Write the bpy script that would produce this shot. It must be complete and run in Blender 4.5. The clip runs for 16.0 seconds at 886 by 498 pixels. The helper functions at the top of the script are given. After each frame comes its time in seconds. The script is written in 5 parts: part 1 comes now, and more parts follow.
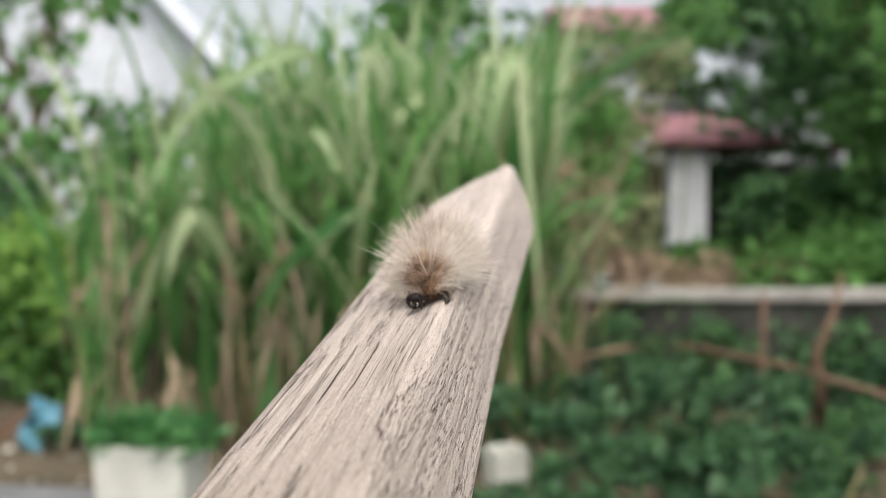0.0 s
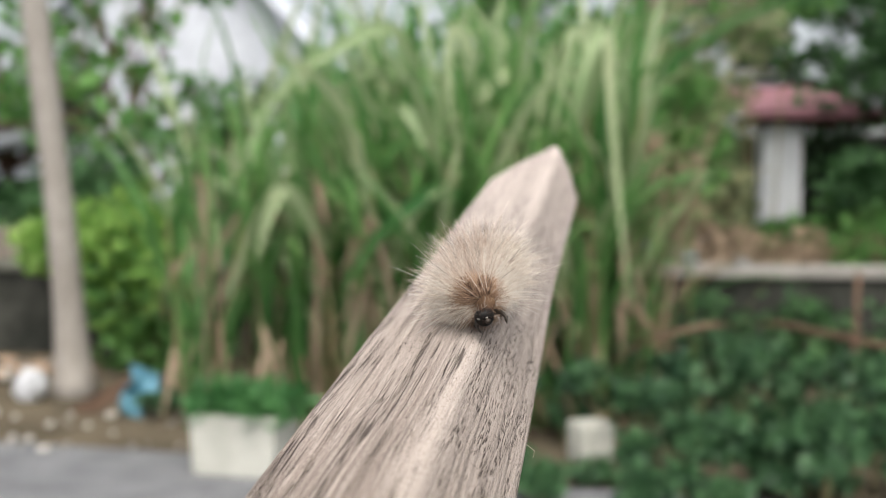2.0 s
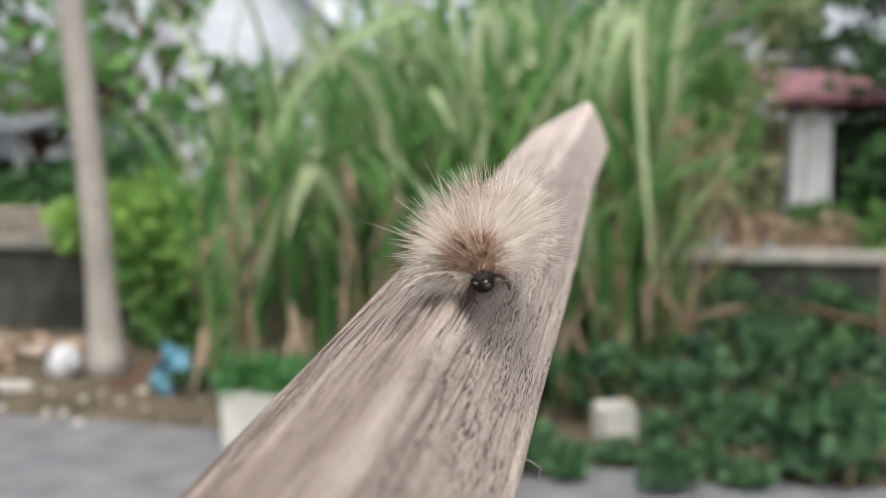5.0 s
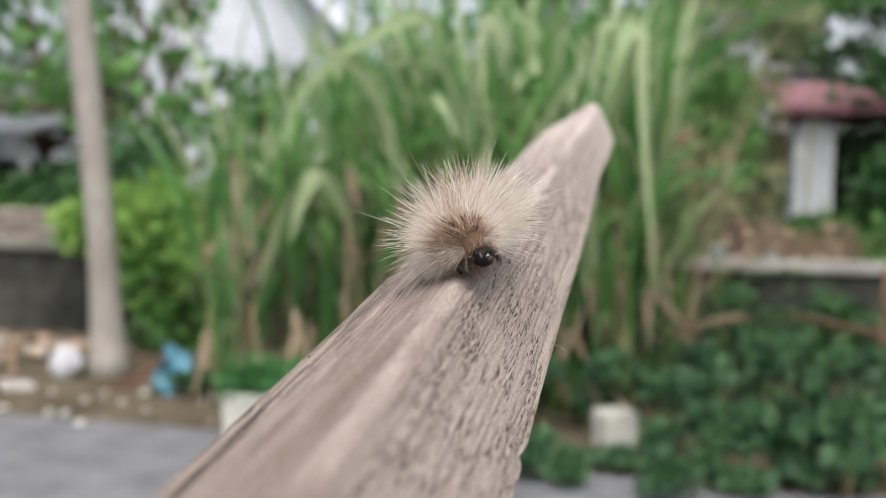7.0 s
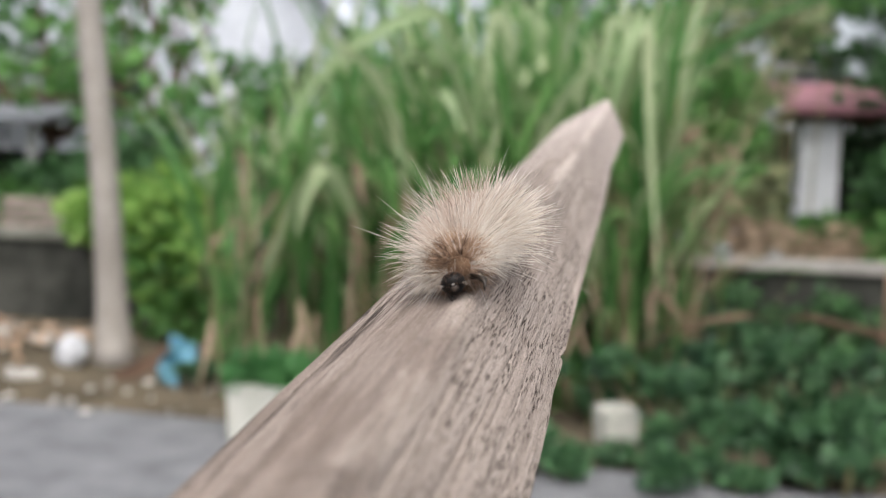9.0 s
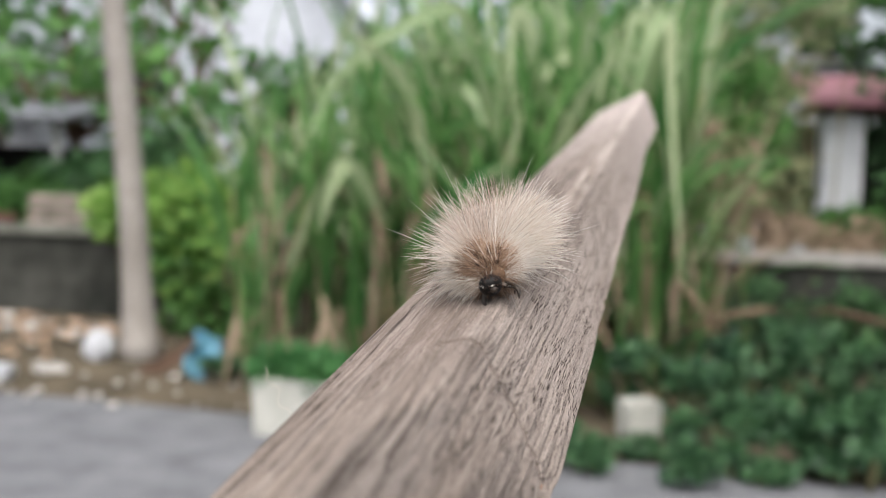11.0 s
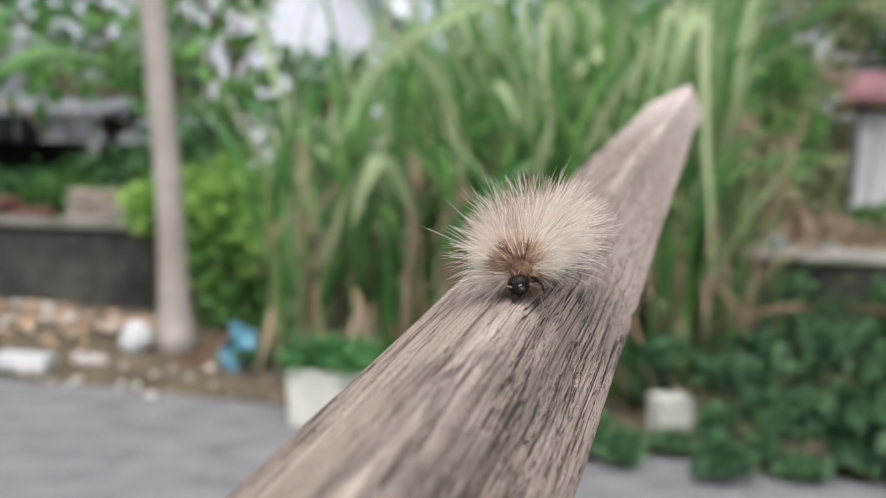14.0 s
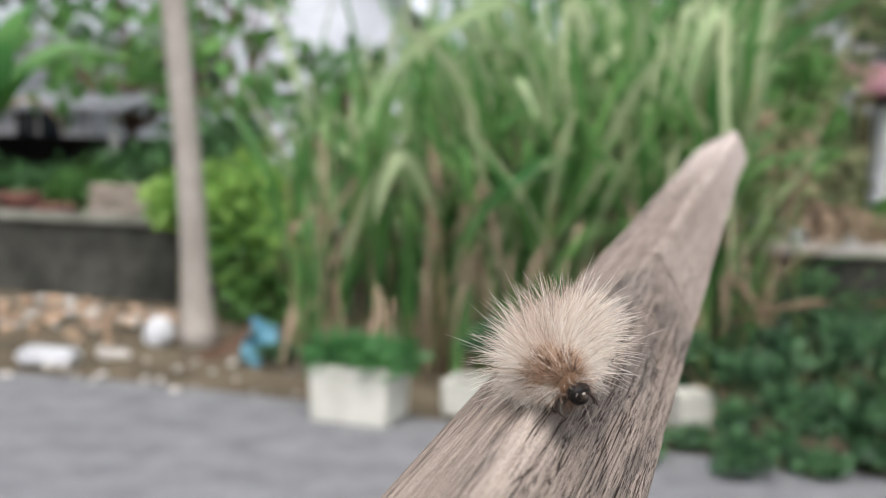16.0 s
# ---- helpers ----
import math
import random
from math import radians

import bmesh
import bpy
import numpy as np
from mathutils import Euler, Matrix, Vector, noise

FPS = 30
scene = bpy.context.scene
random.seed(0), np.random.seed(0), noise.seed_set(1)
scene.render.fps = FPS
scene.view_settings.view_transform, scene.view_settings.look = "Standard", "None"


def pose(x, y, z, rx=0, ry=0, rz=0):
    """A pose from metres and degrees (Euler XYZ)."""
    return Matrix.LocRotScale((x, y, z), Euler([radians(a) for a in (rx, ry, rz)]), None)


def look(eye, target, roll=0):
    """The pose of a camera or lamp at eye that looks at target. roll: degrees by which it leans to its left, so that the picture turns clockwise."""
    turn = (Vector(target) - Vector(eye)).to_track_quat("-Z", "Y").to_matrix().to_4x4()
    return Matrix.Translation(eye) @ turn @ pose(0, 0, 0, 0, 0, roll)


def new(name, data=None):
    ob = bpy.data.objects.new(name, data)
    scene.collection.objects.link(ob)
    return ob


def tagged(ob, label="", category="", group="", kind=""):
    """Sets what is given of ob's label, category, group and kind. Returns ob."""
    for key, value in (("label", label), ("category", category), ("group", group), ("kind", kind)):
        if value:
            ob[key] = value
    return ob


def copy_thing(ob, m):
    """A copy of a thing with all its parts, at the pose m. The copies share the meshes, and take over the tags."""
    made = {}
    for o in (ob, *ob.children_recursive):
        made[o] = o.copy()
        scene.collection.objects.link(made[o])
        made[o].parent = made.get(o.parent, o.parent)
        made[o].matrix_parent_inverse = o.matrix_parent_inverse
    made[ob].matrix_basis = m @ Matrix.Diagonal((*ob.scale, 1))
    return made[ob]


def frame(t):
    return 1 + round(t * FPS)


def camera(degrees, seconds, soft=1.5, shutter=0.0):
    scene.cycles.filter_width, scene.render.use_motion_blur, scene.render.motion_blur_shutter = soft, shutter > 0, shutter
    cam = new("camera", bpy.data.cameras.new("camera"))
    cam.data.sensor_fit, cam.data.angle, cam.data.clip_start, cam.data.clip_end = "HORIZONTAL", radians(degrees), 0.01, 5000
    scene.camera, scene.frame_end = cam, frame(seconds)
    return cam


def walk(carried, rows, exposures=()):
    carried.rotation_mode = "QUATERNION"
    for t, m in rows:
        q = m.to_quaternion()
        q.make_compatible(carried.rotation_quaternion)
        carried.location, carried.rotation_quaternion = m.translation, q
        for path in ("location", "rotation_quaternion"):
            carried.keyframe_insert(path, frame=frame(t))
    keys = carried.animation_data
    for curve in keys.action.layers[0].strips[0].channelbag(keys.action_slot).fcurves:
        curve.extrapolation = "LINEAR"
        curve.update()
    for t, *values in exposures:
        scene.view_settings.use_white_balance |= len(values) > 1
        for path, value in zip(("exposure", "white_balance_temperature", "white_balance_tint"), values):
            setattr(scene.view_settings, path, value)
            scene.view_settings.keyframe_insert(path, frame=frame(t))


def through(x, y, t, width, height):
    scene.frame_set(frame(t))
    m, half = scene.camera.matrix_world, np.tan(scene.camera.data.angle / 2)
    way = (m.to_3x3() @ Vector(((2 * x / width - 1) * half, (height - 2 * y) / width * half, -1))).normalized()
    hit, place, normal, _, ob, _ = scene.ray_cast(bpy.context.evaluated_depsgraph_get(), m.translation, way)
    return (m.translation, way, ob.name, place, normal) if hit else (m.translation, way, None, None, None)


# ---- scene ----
# ---------------------------------------------------------------- camera and the held batten: fitted poses
LENS = 48.5
cam = camera(LENS, 16.0, soft=0.7)
cam.data.dof.use_dof = True
cam.data.dof.focus_distance = 0.094
cam.data.dof.aperture_fstop = 30.0
cam.data.dof.aperture_blades = 0

# seconds, x, y, z, rx, ry, rz
CAM_PATH = [
    (0, 0, 0, 1.25, 89, 0, 0),
    (0.5, 0.0042, -0.0107, 1.249, 88.62, 0.16, 1.6),
    (1, 0.0074, -0.0219, 1.2487, 88.52, 0.15, 3.06),
    (1.5, 0.0073, -0.0312, 1.2506, 88.33, -0.38, 4.21),
    (2, 0.0075, -0.0375, 1.2495, 87.58, -0.03, 5.04),
    (2.5, 0.0079, -0.0443, 1.2471, 87.25, 0.04, 5.7),
    (3, 0.0087, -0.0542, 1.2449, 87.04, 0.15, 6.18),
    (3.5, 0.0086, -0.064, 1.2431, 86.79, 0.16, 6.5),
    (4, 0.0073, -0.0716, 1.2412, 86.59, -0.23, 6.56),
    (6.5, 0.0034, -0.1013, 1.235, 86.83, -0.69, 6.55),
    (7, 0.0038, -0.1101, 1.2335, 87.02, -1.12, 6.69),
    (7.5, 0.0036, -0.1186, 1.2327, 87.2, -1.64, 6.78),
    (8, 0.0021, -0.1258, 1.2315, 87.24, -2.02, 6.78),
    (8.5, 0.001, -0.1328, 1.2305, 87.06, -2.18, 6.93),
    (9, -0.0001, -0.1378, 1.2302, 86.75, -1.91, 6.95),
    (11.5, -0.0084, -0.1706, 1.225, 86.43, -1.54, 8.33),
    (12, -0.0121, -0.176, 1.2216, 86.42, -1.32, 8.38),
    (12.5, -0.0085, -0.1887, 1.2233, 86.37, -1.24, 8.52),
    (13, -0.0107, -0.1986, 1.2173, 86.15, -1.52, 9.05),
    (13.5, -0.0144, -0.2089, 1.2166, 86.16, -1.75, 9.57),
    (14, -0.0157, -0.2165, 1.2186, 86.21, -1.85, 9.88),
    (14.5, -0.0176, -0.2269, 1.2204, 86.3, -1.84, 10.03),
    (15, -0.0198, -0.2332, 1.2184, 86.42, -1.66, 10.31),
    (15.5, -0.027, -0.2424, 1.224, 86.35, -1.64, 10.47),
    (16, -0.0293, -0.2555, 1.2423, 85.73, -1.73, 10.84),
]
STICK_PATH = [
    (0, -0.0005, 0.2261, 1.2585, 11.13, -16.90, -10.39),
    (0.5, -0.0008, 0.2257, 1.2586, 10.84, -17.02, -8.95),
    (1, -0.0008, 0.2254, 1.2585, 10.88, -17.81, -8.10),
    (1.5, -0.0010, 0.2252, 1.2585, 10.36, -18.05, -7.45),
    (2, -0.0014, 0.2252, 1.2589, 10.23, -17.13, -7.21),
    (2.5, -0.0012, 0.2251, 1.2587, 9.84, -18.16, -7.20),
    (3, -0.0011, 0.2251, 1.2588, 10.01, -18.51, -7.07),
    (3.5, -0.0007, 0.2251, 1.2583, 9.94, -20.71, -7.29),
    (4, -0.0007, 0.2251, 1.2586, 9.67, -20.33, -7.35),
    (6.5, -0.0004, 0.2252, 1.2585, 9.58, -20.30, -7.80),
    (7, -0.0001, 0.2252, 1.2579, 9.48, -22.52, -7.83),
    (7.5, -0.0003, 0.2251, 1.2580, 9.31, -21.99, -7.48),
    (8, -0.0007, 0.2252, 1.2582, 9.37, -20.87, -7.41),
    (8.5, -0.0008, 0.2252, 1.2579, 9.51, -21.60, -7.63),
    (9, -0.0010, 0.2252, 1.2577, 9.31, -21.71, -7.64),
    (11.5, -0.0008, 0.2254, 1.2585, 9.48, -19.07, -8.27),
    (12, -0.0007, 0.2256, 1.2585, 9.72, -19.11, -8.84),
    (12.5, -0.0007, 0.2256, 1.2580, 9.71, -19.92, -8.78),
    (13, -0.0010, 0.2256, 1.2580, 9.71, -18.88, -8.66),
    (13.5, -0.0011, 0.2256, 1.2579, 9.57, -18.50, -8.72),
    (14, -0.0013, 0.2256, 1.2576, 9.30, -18.43, -8.71),
    (14.5, -0.0005, 0.2257, 1.2579, 9.25, -19.79, -9.28),
    (15, 0.0000, 0.2257, 1.2586, 9.16, -19.45, -9.40),
    (15.5, 0.0008, 0.2258, 1.2591, 8.69, -19.95, -10.00),
    (16, 0.0015, 0.2255, 1.2594, 6.75, -20.94, -9.66),
]


def glide(table, t):
    """Smooth interpolation of a table's row at t, without overshoot."""
    a = np.array(table, float)
    ts, v = a[:, 0], a[:, 1:]
    h = np.diff(ts)[:, None]
    d = np.diff(v, axis=0) / h
    m = np.zeros_like(v)
    for k in range(1, len(ts) - 1):
        same = d[k - 1] * d[k] > 0
        w1, w2 = 2 * h[k] + h[k - 1], h[k] + 2 * h[k - 1]
        with np.errstate(divide="ignore", invalid="ignore"):
            m[k] = np.where(same, (w1 + w2) / (w1 / d[k - 1] + w2 / d[k]), 0)
    m[0], m[-1] = d[0], d[-1]
    t = min(max(t, ts[0]), ts[-1])
    i = min(int(np.searchsorted(ts, t, side="right")) - 1, len(ts) - 2)
    s, H = (t - ts[i]) / (ts[i + 1] - ts[i]), ts[i + 1] - ts[i]
    return ((2 * s**3 - 3 * s**2 + 1) * v[i] + (s**3 - 2 * s**2 + s) * H * m[i]
            + (-2 * s**3 + 3 * s**2) * v[i + 1] + (s**3 - s**2) * H * m[i + 1])


TENTHS = [k / 10 for k in range(161)]
walk(cam, [(t, pose(*glide(CAM_PATH, t))) for t in TENTHS], [(0, 0.82, 6680, 7.5), (7, 0.79, 6500, 10), (9, 0.79, 6480, 10), (12.5, 0.82, 6440, 10.5), (16, 0.86, 6440, 10.5)])

# ---------------------------------------------------------------- sky, sun
world = bpy.data.worlds.new("overcast_sky")
scene.world = world
world.use_nodes = True
wn, wl = world.node_tree.nodes, world.node_tree.links
sky = wn.new("ShaderNodeTexSky")
sky.sky_type = "NISHITA"
sky.sun_disc = False
sky.sun_elevation, sky.sun_rotation = radians(61.7), radians(174)
sky.dust_density, sky.air_density, sky.ozone_density = 6.0, 1.0, 0.6
hsv = wn.new("ShaderNodeHueSaturation")
hsv.inputs["Saturation"].default_value = 0.36
wl.new(sky.outputs[0], hsv.inputs["Color"])
wl.new(hsv.outputs[0], wn["Background"].inputs["Color"])
wn["Background"].inputs["Strength"].default_value = 0.15
sun = new("sun", bpy.data.lights.new("sun", "SUN"))
sun.data.energy, sun.data.angle, sun.data.color = 0.95, radians(50), (1.0, 0.975, 0.95)
sun.matrix_world = look((0, 0, 20), (-1.0, 9.0, 3.2))


# ---------------------------------------------------------------- material tools
def material(name, rough=0.7, spec=0.3):
    m = bpy.data.materials.new(name)
    m.use_nodes = True
    b = m.node_tree.nodes["Principled BSDF"]
    b.inputs["Roughness"].default_value = rough
    b.inputs["Specular IOR Level"].default_value = spec
    return m, m.node_tree.nodes, m.node_tree.links, b


def coords(n, l, scale=(1, 1, 1)):
    tc, mp = n.new("ShaderNodeTexCoord"), n.new("ShaderNodeMapping")
    mp.inputs["Scale"].default_value = scale
    l.new(tc.outputs["Object"], mp.inputs["Vector"])
    return mp.outputs["Vector"]


def noise_node(n, l, vec, scale, detail=4, rough=0.55, distortion=0.0):
    t = n.new("ShaderNodeTexNoise")
    t.inputs["Scale"].default_value, t.inputs["Detail"].default_value = scale, detail
    t.inputs["Roughness"].default_value, t.inputs["Distortion"].default_value = rough, distortion
    l.new(vec, t.inputs["Vector"])
    return t.outputs["Fac"]


def ramp(n, l, fac, stops):
    r = n.new("ShaderNodeValToRGB")
    els = r.color_ramp.elements
    while len(els) < len(stops):
        els.new(0.5)
    for e, (p, c) in zip(els, stops):
        e.position, e.color = p, (*c, 1) if len(c) == 3 else c
    l.new(fac, r.inputs["Fac"])
    return r.outputs["Color"]


def grey(n, l, fac, lo, hi):
    """fac stretched so that lo becomes 0 and hi becomes 1."""
    r = n.new("ShaderNodeMapRange")
    r.interpolation_type = "SMOOTHSTEP"
    r.inputs["From Min"].default_value, r.inputs["From Max"].default_value = lo, hi
    l.new(fac, r.inputs["Value"])
    return r.outputs["Result"]


def mixc(n, l, fac, a, b, blend="MIX"):
    x = n.new("ShaderNodeMix")
    x.data_type, x.blend_type = "RGBA", blend
    for sock, val in ((x.inputs["Factor"], fac), (x.inputs["A"], a), (x.inputs["B"], b)):
        if isinstance(val, (int, float)):
            sock.default_value = val
        elif isinstance(val, tuple):
            sock.default_value = (*val, 1)
        else:
            l.new(val, sock)
    return x.outputs["Result"]


def mathn(n, l, op, a, b):
    x = n.new("ShaderNodeMath")
    x.operation = op
    for sock, val in zip(x.inputs, (a, b)):
        if isinstance(val, (int, float)):
            sock.default_value = val
        else:
            l.new(val, sock)
    return x.outputs[0]


def bump(n, l, b, height, strength, distance):
    x = n.new("ShaderNodeBump")
    x.inputs["Strength"].default_value, x.inputs["Distance"].default_value = strength, distance
    l.new(height, x.inputs["Height"])
    l.new(x.outputs["Normal"], b.inputs["Normal"])


def varied(name, dark, light, scale, rough=0.75, spec=0.25, bump_d=0.0, fine=6.0, random_amount=0.0, stretch=(1, 1, 1)):
    """A surface whose colour wanders between two tones at two scales."""
    m, n, l, b = material(name, rough, spec)
    v = coords(n, l, stretch)
    big, small = noise_node(n, l, v, scale, 3), noise_node(n, l, v, scale * fine, 5, 0.65)
    f = mathn(n, l, "ADD", mathn(n, l, "MULTIPLY", big, 0.6), mathn(n, l, "MULTIPLY", small, 0.4))
    c = ramp(n, l, f, [(0.33, dark), (0.67, light)])
    if random_amount:
        oi = n.new("ShaderNodeObjectInfo")
        k = mathn(n, l, "ADD", mathn(n, l, "MULTIPLY", oi.outputs["Random"], random_amount), 1 - random_amount / 2)
        hs = n.new("ShaderNodeHueSaturation")
        l.new(k, hs.inputs["Value"])
        l.new(c, hs.inputs["Color"])
        c = hs.outputs["Color"]
    l.new(c, b.inputs["Base Color"])
    if bump_d:
        bump(n, l, b, small, 0.8, bump_d)
    return m


def leafy(name, dark, light, through=0.35, rough=0.5, per_island=True, scale=3.0):
    """Leaves: tone by leaf and by place, light passing through them."""
    m, n, l, b = material(name, rough, 0.3)
    v = coords(n, l)
    f = noise_node(n, l, v, scale, 2)
    g = n.new("ShaderNodeNewGeometry")
    oi = n.new("ShaderNodeObjectInfo")
    rnd = g.outputs["Random Per Island"] if per_island else oi.outputs["Random"]
    f = mathn(n, l, "ADD", mathn(n, l, "MULTIPLY", f, 0.6), mathn(n, l, "MULTIPLY", rnd, 0.4))
    c = ramp(n, l, f, [(0.25, dark), (0.75, light)])
    l.new(c, b.inputs["Base Color"])
    tr = n.new("ShaderNodeBsdfTranslucent")
    l.new(c, tr.inputs["Color"])
    mx = n.new("ShaderNodeMixShader")
    mx.inputs["Fac"].default_value = through
    l.new(b.outputs[0], mx.inputs[1])
    l.new(tr.outputs[0], mx.inputs[2])
    l.new(mx.outputs[0], n["Material Output"].inputs["Surface"])
    return m


# ---------------------------------------------------------------- mesh tools
def obj(name, verts, faces, mat, parent=None, label="", smooth=True):
    me = bpy.data.meshes.new(name)
    me.from_pydata([tuple(map(float, v)) for v in verts], [], faces)
    me.update()
    if smooth:
        me.polygons.foreach_set("use_smooth", [True] * len(me.polygons))
    if mat:
        me.materials.append(mat)
    ob = new(name, me)
    if parent:
        ob.parent = parent
    if label:
        ob["label"] = label
    return ob


def part(name, bm, mat, parent=None, label="", smooth=False):
    me = bpy.data.meshes.new(name)
    bm.to_mesh(me)
    bm.free()
    if smooth:
        me.polygons.foreach_set("use_smooth", [True] * len(me.polygons))
    me.materials.append(mat)
    ob = new(name, me)
    if parent:
        ob.parent = parent
    if label:
        ob["label"] = label
    return ob


def empty(name, x, y, z, rz=0):
    e = new(name)
    e.matrix_basis = pose(x, y, z, 0, 0, rz)
    return e


def box_bm(x0, y0, z0, x1, y1, z1, bevel=0.0, bm=None):
    bm2 = bmesh.new()
    bmesh.ops.create_cube(bm2, size=1, matrix=Matrix.LocRotScale(((x0 + x1) / 2, (y0 + y1) / 2, (z0 + z1) / 2), None, (x1 - x0, y1 - y0, z1 - z0)))
    if bevel:
        bmesh.ops.bevel(bm2, geom=bm2.edges[:], offset=bevel, segments=2, affect="EDGES")
    return bm2


def tube(points, radii, sides=8, phase=0.0):
    """A bent, tapered tube with closed ends."""
    pts = [Vector(p) for p in points]
    verts, faces = [], []
    side = Vector((1, 0, 0))
    for i, p in enumerate(pts):
        d = (pts[min(i + 1, len(pts) - 1)] - pts[max(i - 1, 0)]).normalized()
        a = d.cross(side)
        if a.length < 0.1:
            a = d.cross(Vector((0, 1, 0)))
        a.normalize()
        b = d.cross(a)
        for k in range(sides):
            w = phase + 2 * math.pi * k / sides
            verts.append(p + (a * math.cos(w) + b * math.sin(w)) * radii[i])
    for i in range(len(pts) - 1):
        for k in range(sides):
            k2 = (k + 1) % sides
            faces.append((i * sides + k, i * sides + k2, (i + 1) * sides + k2, (i + 1) * sides + k))
    faces.append(tuple(range(sides))[::-1])
    faces.append(tuple(range((len(pts) - 1) * sides, len(pts) * sides)))
    return verts, faces


def join(pieces):
    verts, faces = [], []
    for v, f in pieces:
        o = len(verts)
        verts += list(v)
        faces += [tuple(i + o for i in q) for q in f]
    return verts, faces


def blade(base, az, lift, length, droop, width, n=12, fold=0.25, twist=0.0, flop=0.0):
    """An arching strap leaf: starts at base towards az, rises at the angle lift and bends over by droop degrees."""
    rng = np.linspace(0, 1, n + 1)
    p = np.array(base, float)
    pts, dirs = [], []
    for s in rng:
        a = radians(lift - droop * s**1.4)
        w = radians(az + flop * s)
        d = np.array((math.cos(a) * math.cos(w), math.cos(a) * math.sin(w), math.sin(a)))
        pts.append(p.copy())
        dirs.append(d)
        p = p + d * length / n
    verts, faces = [], []
    for i, s in enumerate(rng):
        d = dirs[i]
        across = np.array((-math.sin(radians(az)), math.cos(radians(az)), 0.0))
        up = np.cross(d, across)
        tw = radians(twist * s)
        side = across * math.cos(tw) + up * math.sin(tw)
        nrm = np.cross(side, d)
        wd = width * 0.5 * min(1.0, 0.35 + 3.0 * s) * (1 - s**2.6) + 0.0015
        f = fold * wd
        verts += [pts[i] - side * wd + nrm * f, pts[i] - nrm * 0.001, pts[i] + side * wd + nrm * f]
    for i in range(n):
        o = 3 * i
        faces += [(o, o + 1, o + 4, o + 3), (o + 1, o + 2, o + 5, o + 4)]
    return verts, faces


def leaf_cloud(rng, blobs, count, size, flat=0.35, hollow=0.55):
    """Small folded leaves spread over the shells of several ellipsoids (x, y, z, rx, ry, rz), with an uneven outline."""
    blobs = np.array(blobs, float)
    vol = (blobs[:, 3] * blobs[:, 4] * blobs[:, 5]) ** 0.7
    which = rng.choice(len(blobs), count, p=vol / vol.sum())
    u = rng.normal(size=(count, 3))
    u /= np.linalg.norm(u, axis=1, keepdims=True)
    r = hollow + (1 - hollow) * rng.random(count) ** 0.6
    r *= 1 + 0.22 * np.sin(u[:, 0] * 7 + which) * np.cos(u[:, 2] * 6 + which * 2) + 0.10 * rng.normal(size=count)
    c = blobs[which, :3] + u * r[:, None] * blobs[which, 3:]
    ax = u * 0.6 + rng.normal(size=(count, 3)) * 0.7
    ax[:, 2] -= 0.25
    ax /= np.linalg.norm(ax, axis=1, keepdims=True)
    sd = np.cross(ax, rng.normal(size=(count, 3)))
    sd /= np.linalg.norm(sd, axis=1, keepdims=True)
    nm = np.cross(ax, sd)
    ln = size * (0.6 + 0.8 * rng.random(count))[:, None]
    w = ln * (0.28 + 0.15 * rng.random(count))[:, None]
    v = np.empty((count, 5, 3))
    v[:, 0] = c
    v[:, 1] = c + ax * ln * 0.45 + sd * w + nm * w * flat
    v[:, 2] = c + ax * ln
    v[:, 3] = c + ax * ln * 0.45 - sd * w + nm * w * flat
    v[:, 4] = c + ax * ln * 0.5
    o = np.arange(count)[:, None] * 5
    f = np.concatenate([o + np.array([0, 1, 4]), o + np.array([1, 2, 4]), o + np.array([0, 4, 3]), o + np.array([4, 2, 3])])
    return v.reshape(-1, 3), [tuple(map(int, q)) for q in f]


# ---------------------------------------------------------------- materials
def lines(n, l, fac, mid, width):
    """Thin lines where fac passes mid."""
    return grey(n, l, mathn(n, l, "ABSOLUTE", mathn(n, l, "SUBTRACT", fac, mid), 0), width, width * 0.25)


def strokes(n, l, warp, across, along, size, edge):
    """Slender lens-shaped marks lying along the grain."""
    mp = n.new("ShaderNodeMapping")
    mp.inputs["Scale"].default_value = (across, along, across)
    l.new(warp, mp.inputs["Vector"])
    v = n.new("ShaderNodeTexVoronoi")
    v.inputs["Scale"].default_value = 1.0
    l.new(mp.outputs["Vector"], v.inputs["Vector"])
    return grey(n, l, v.outputs["Distance"], size, size - edge)


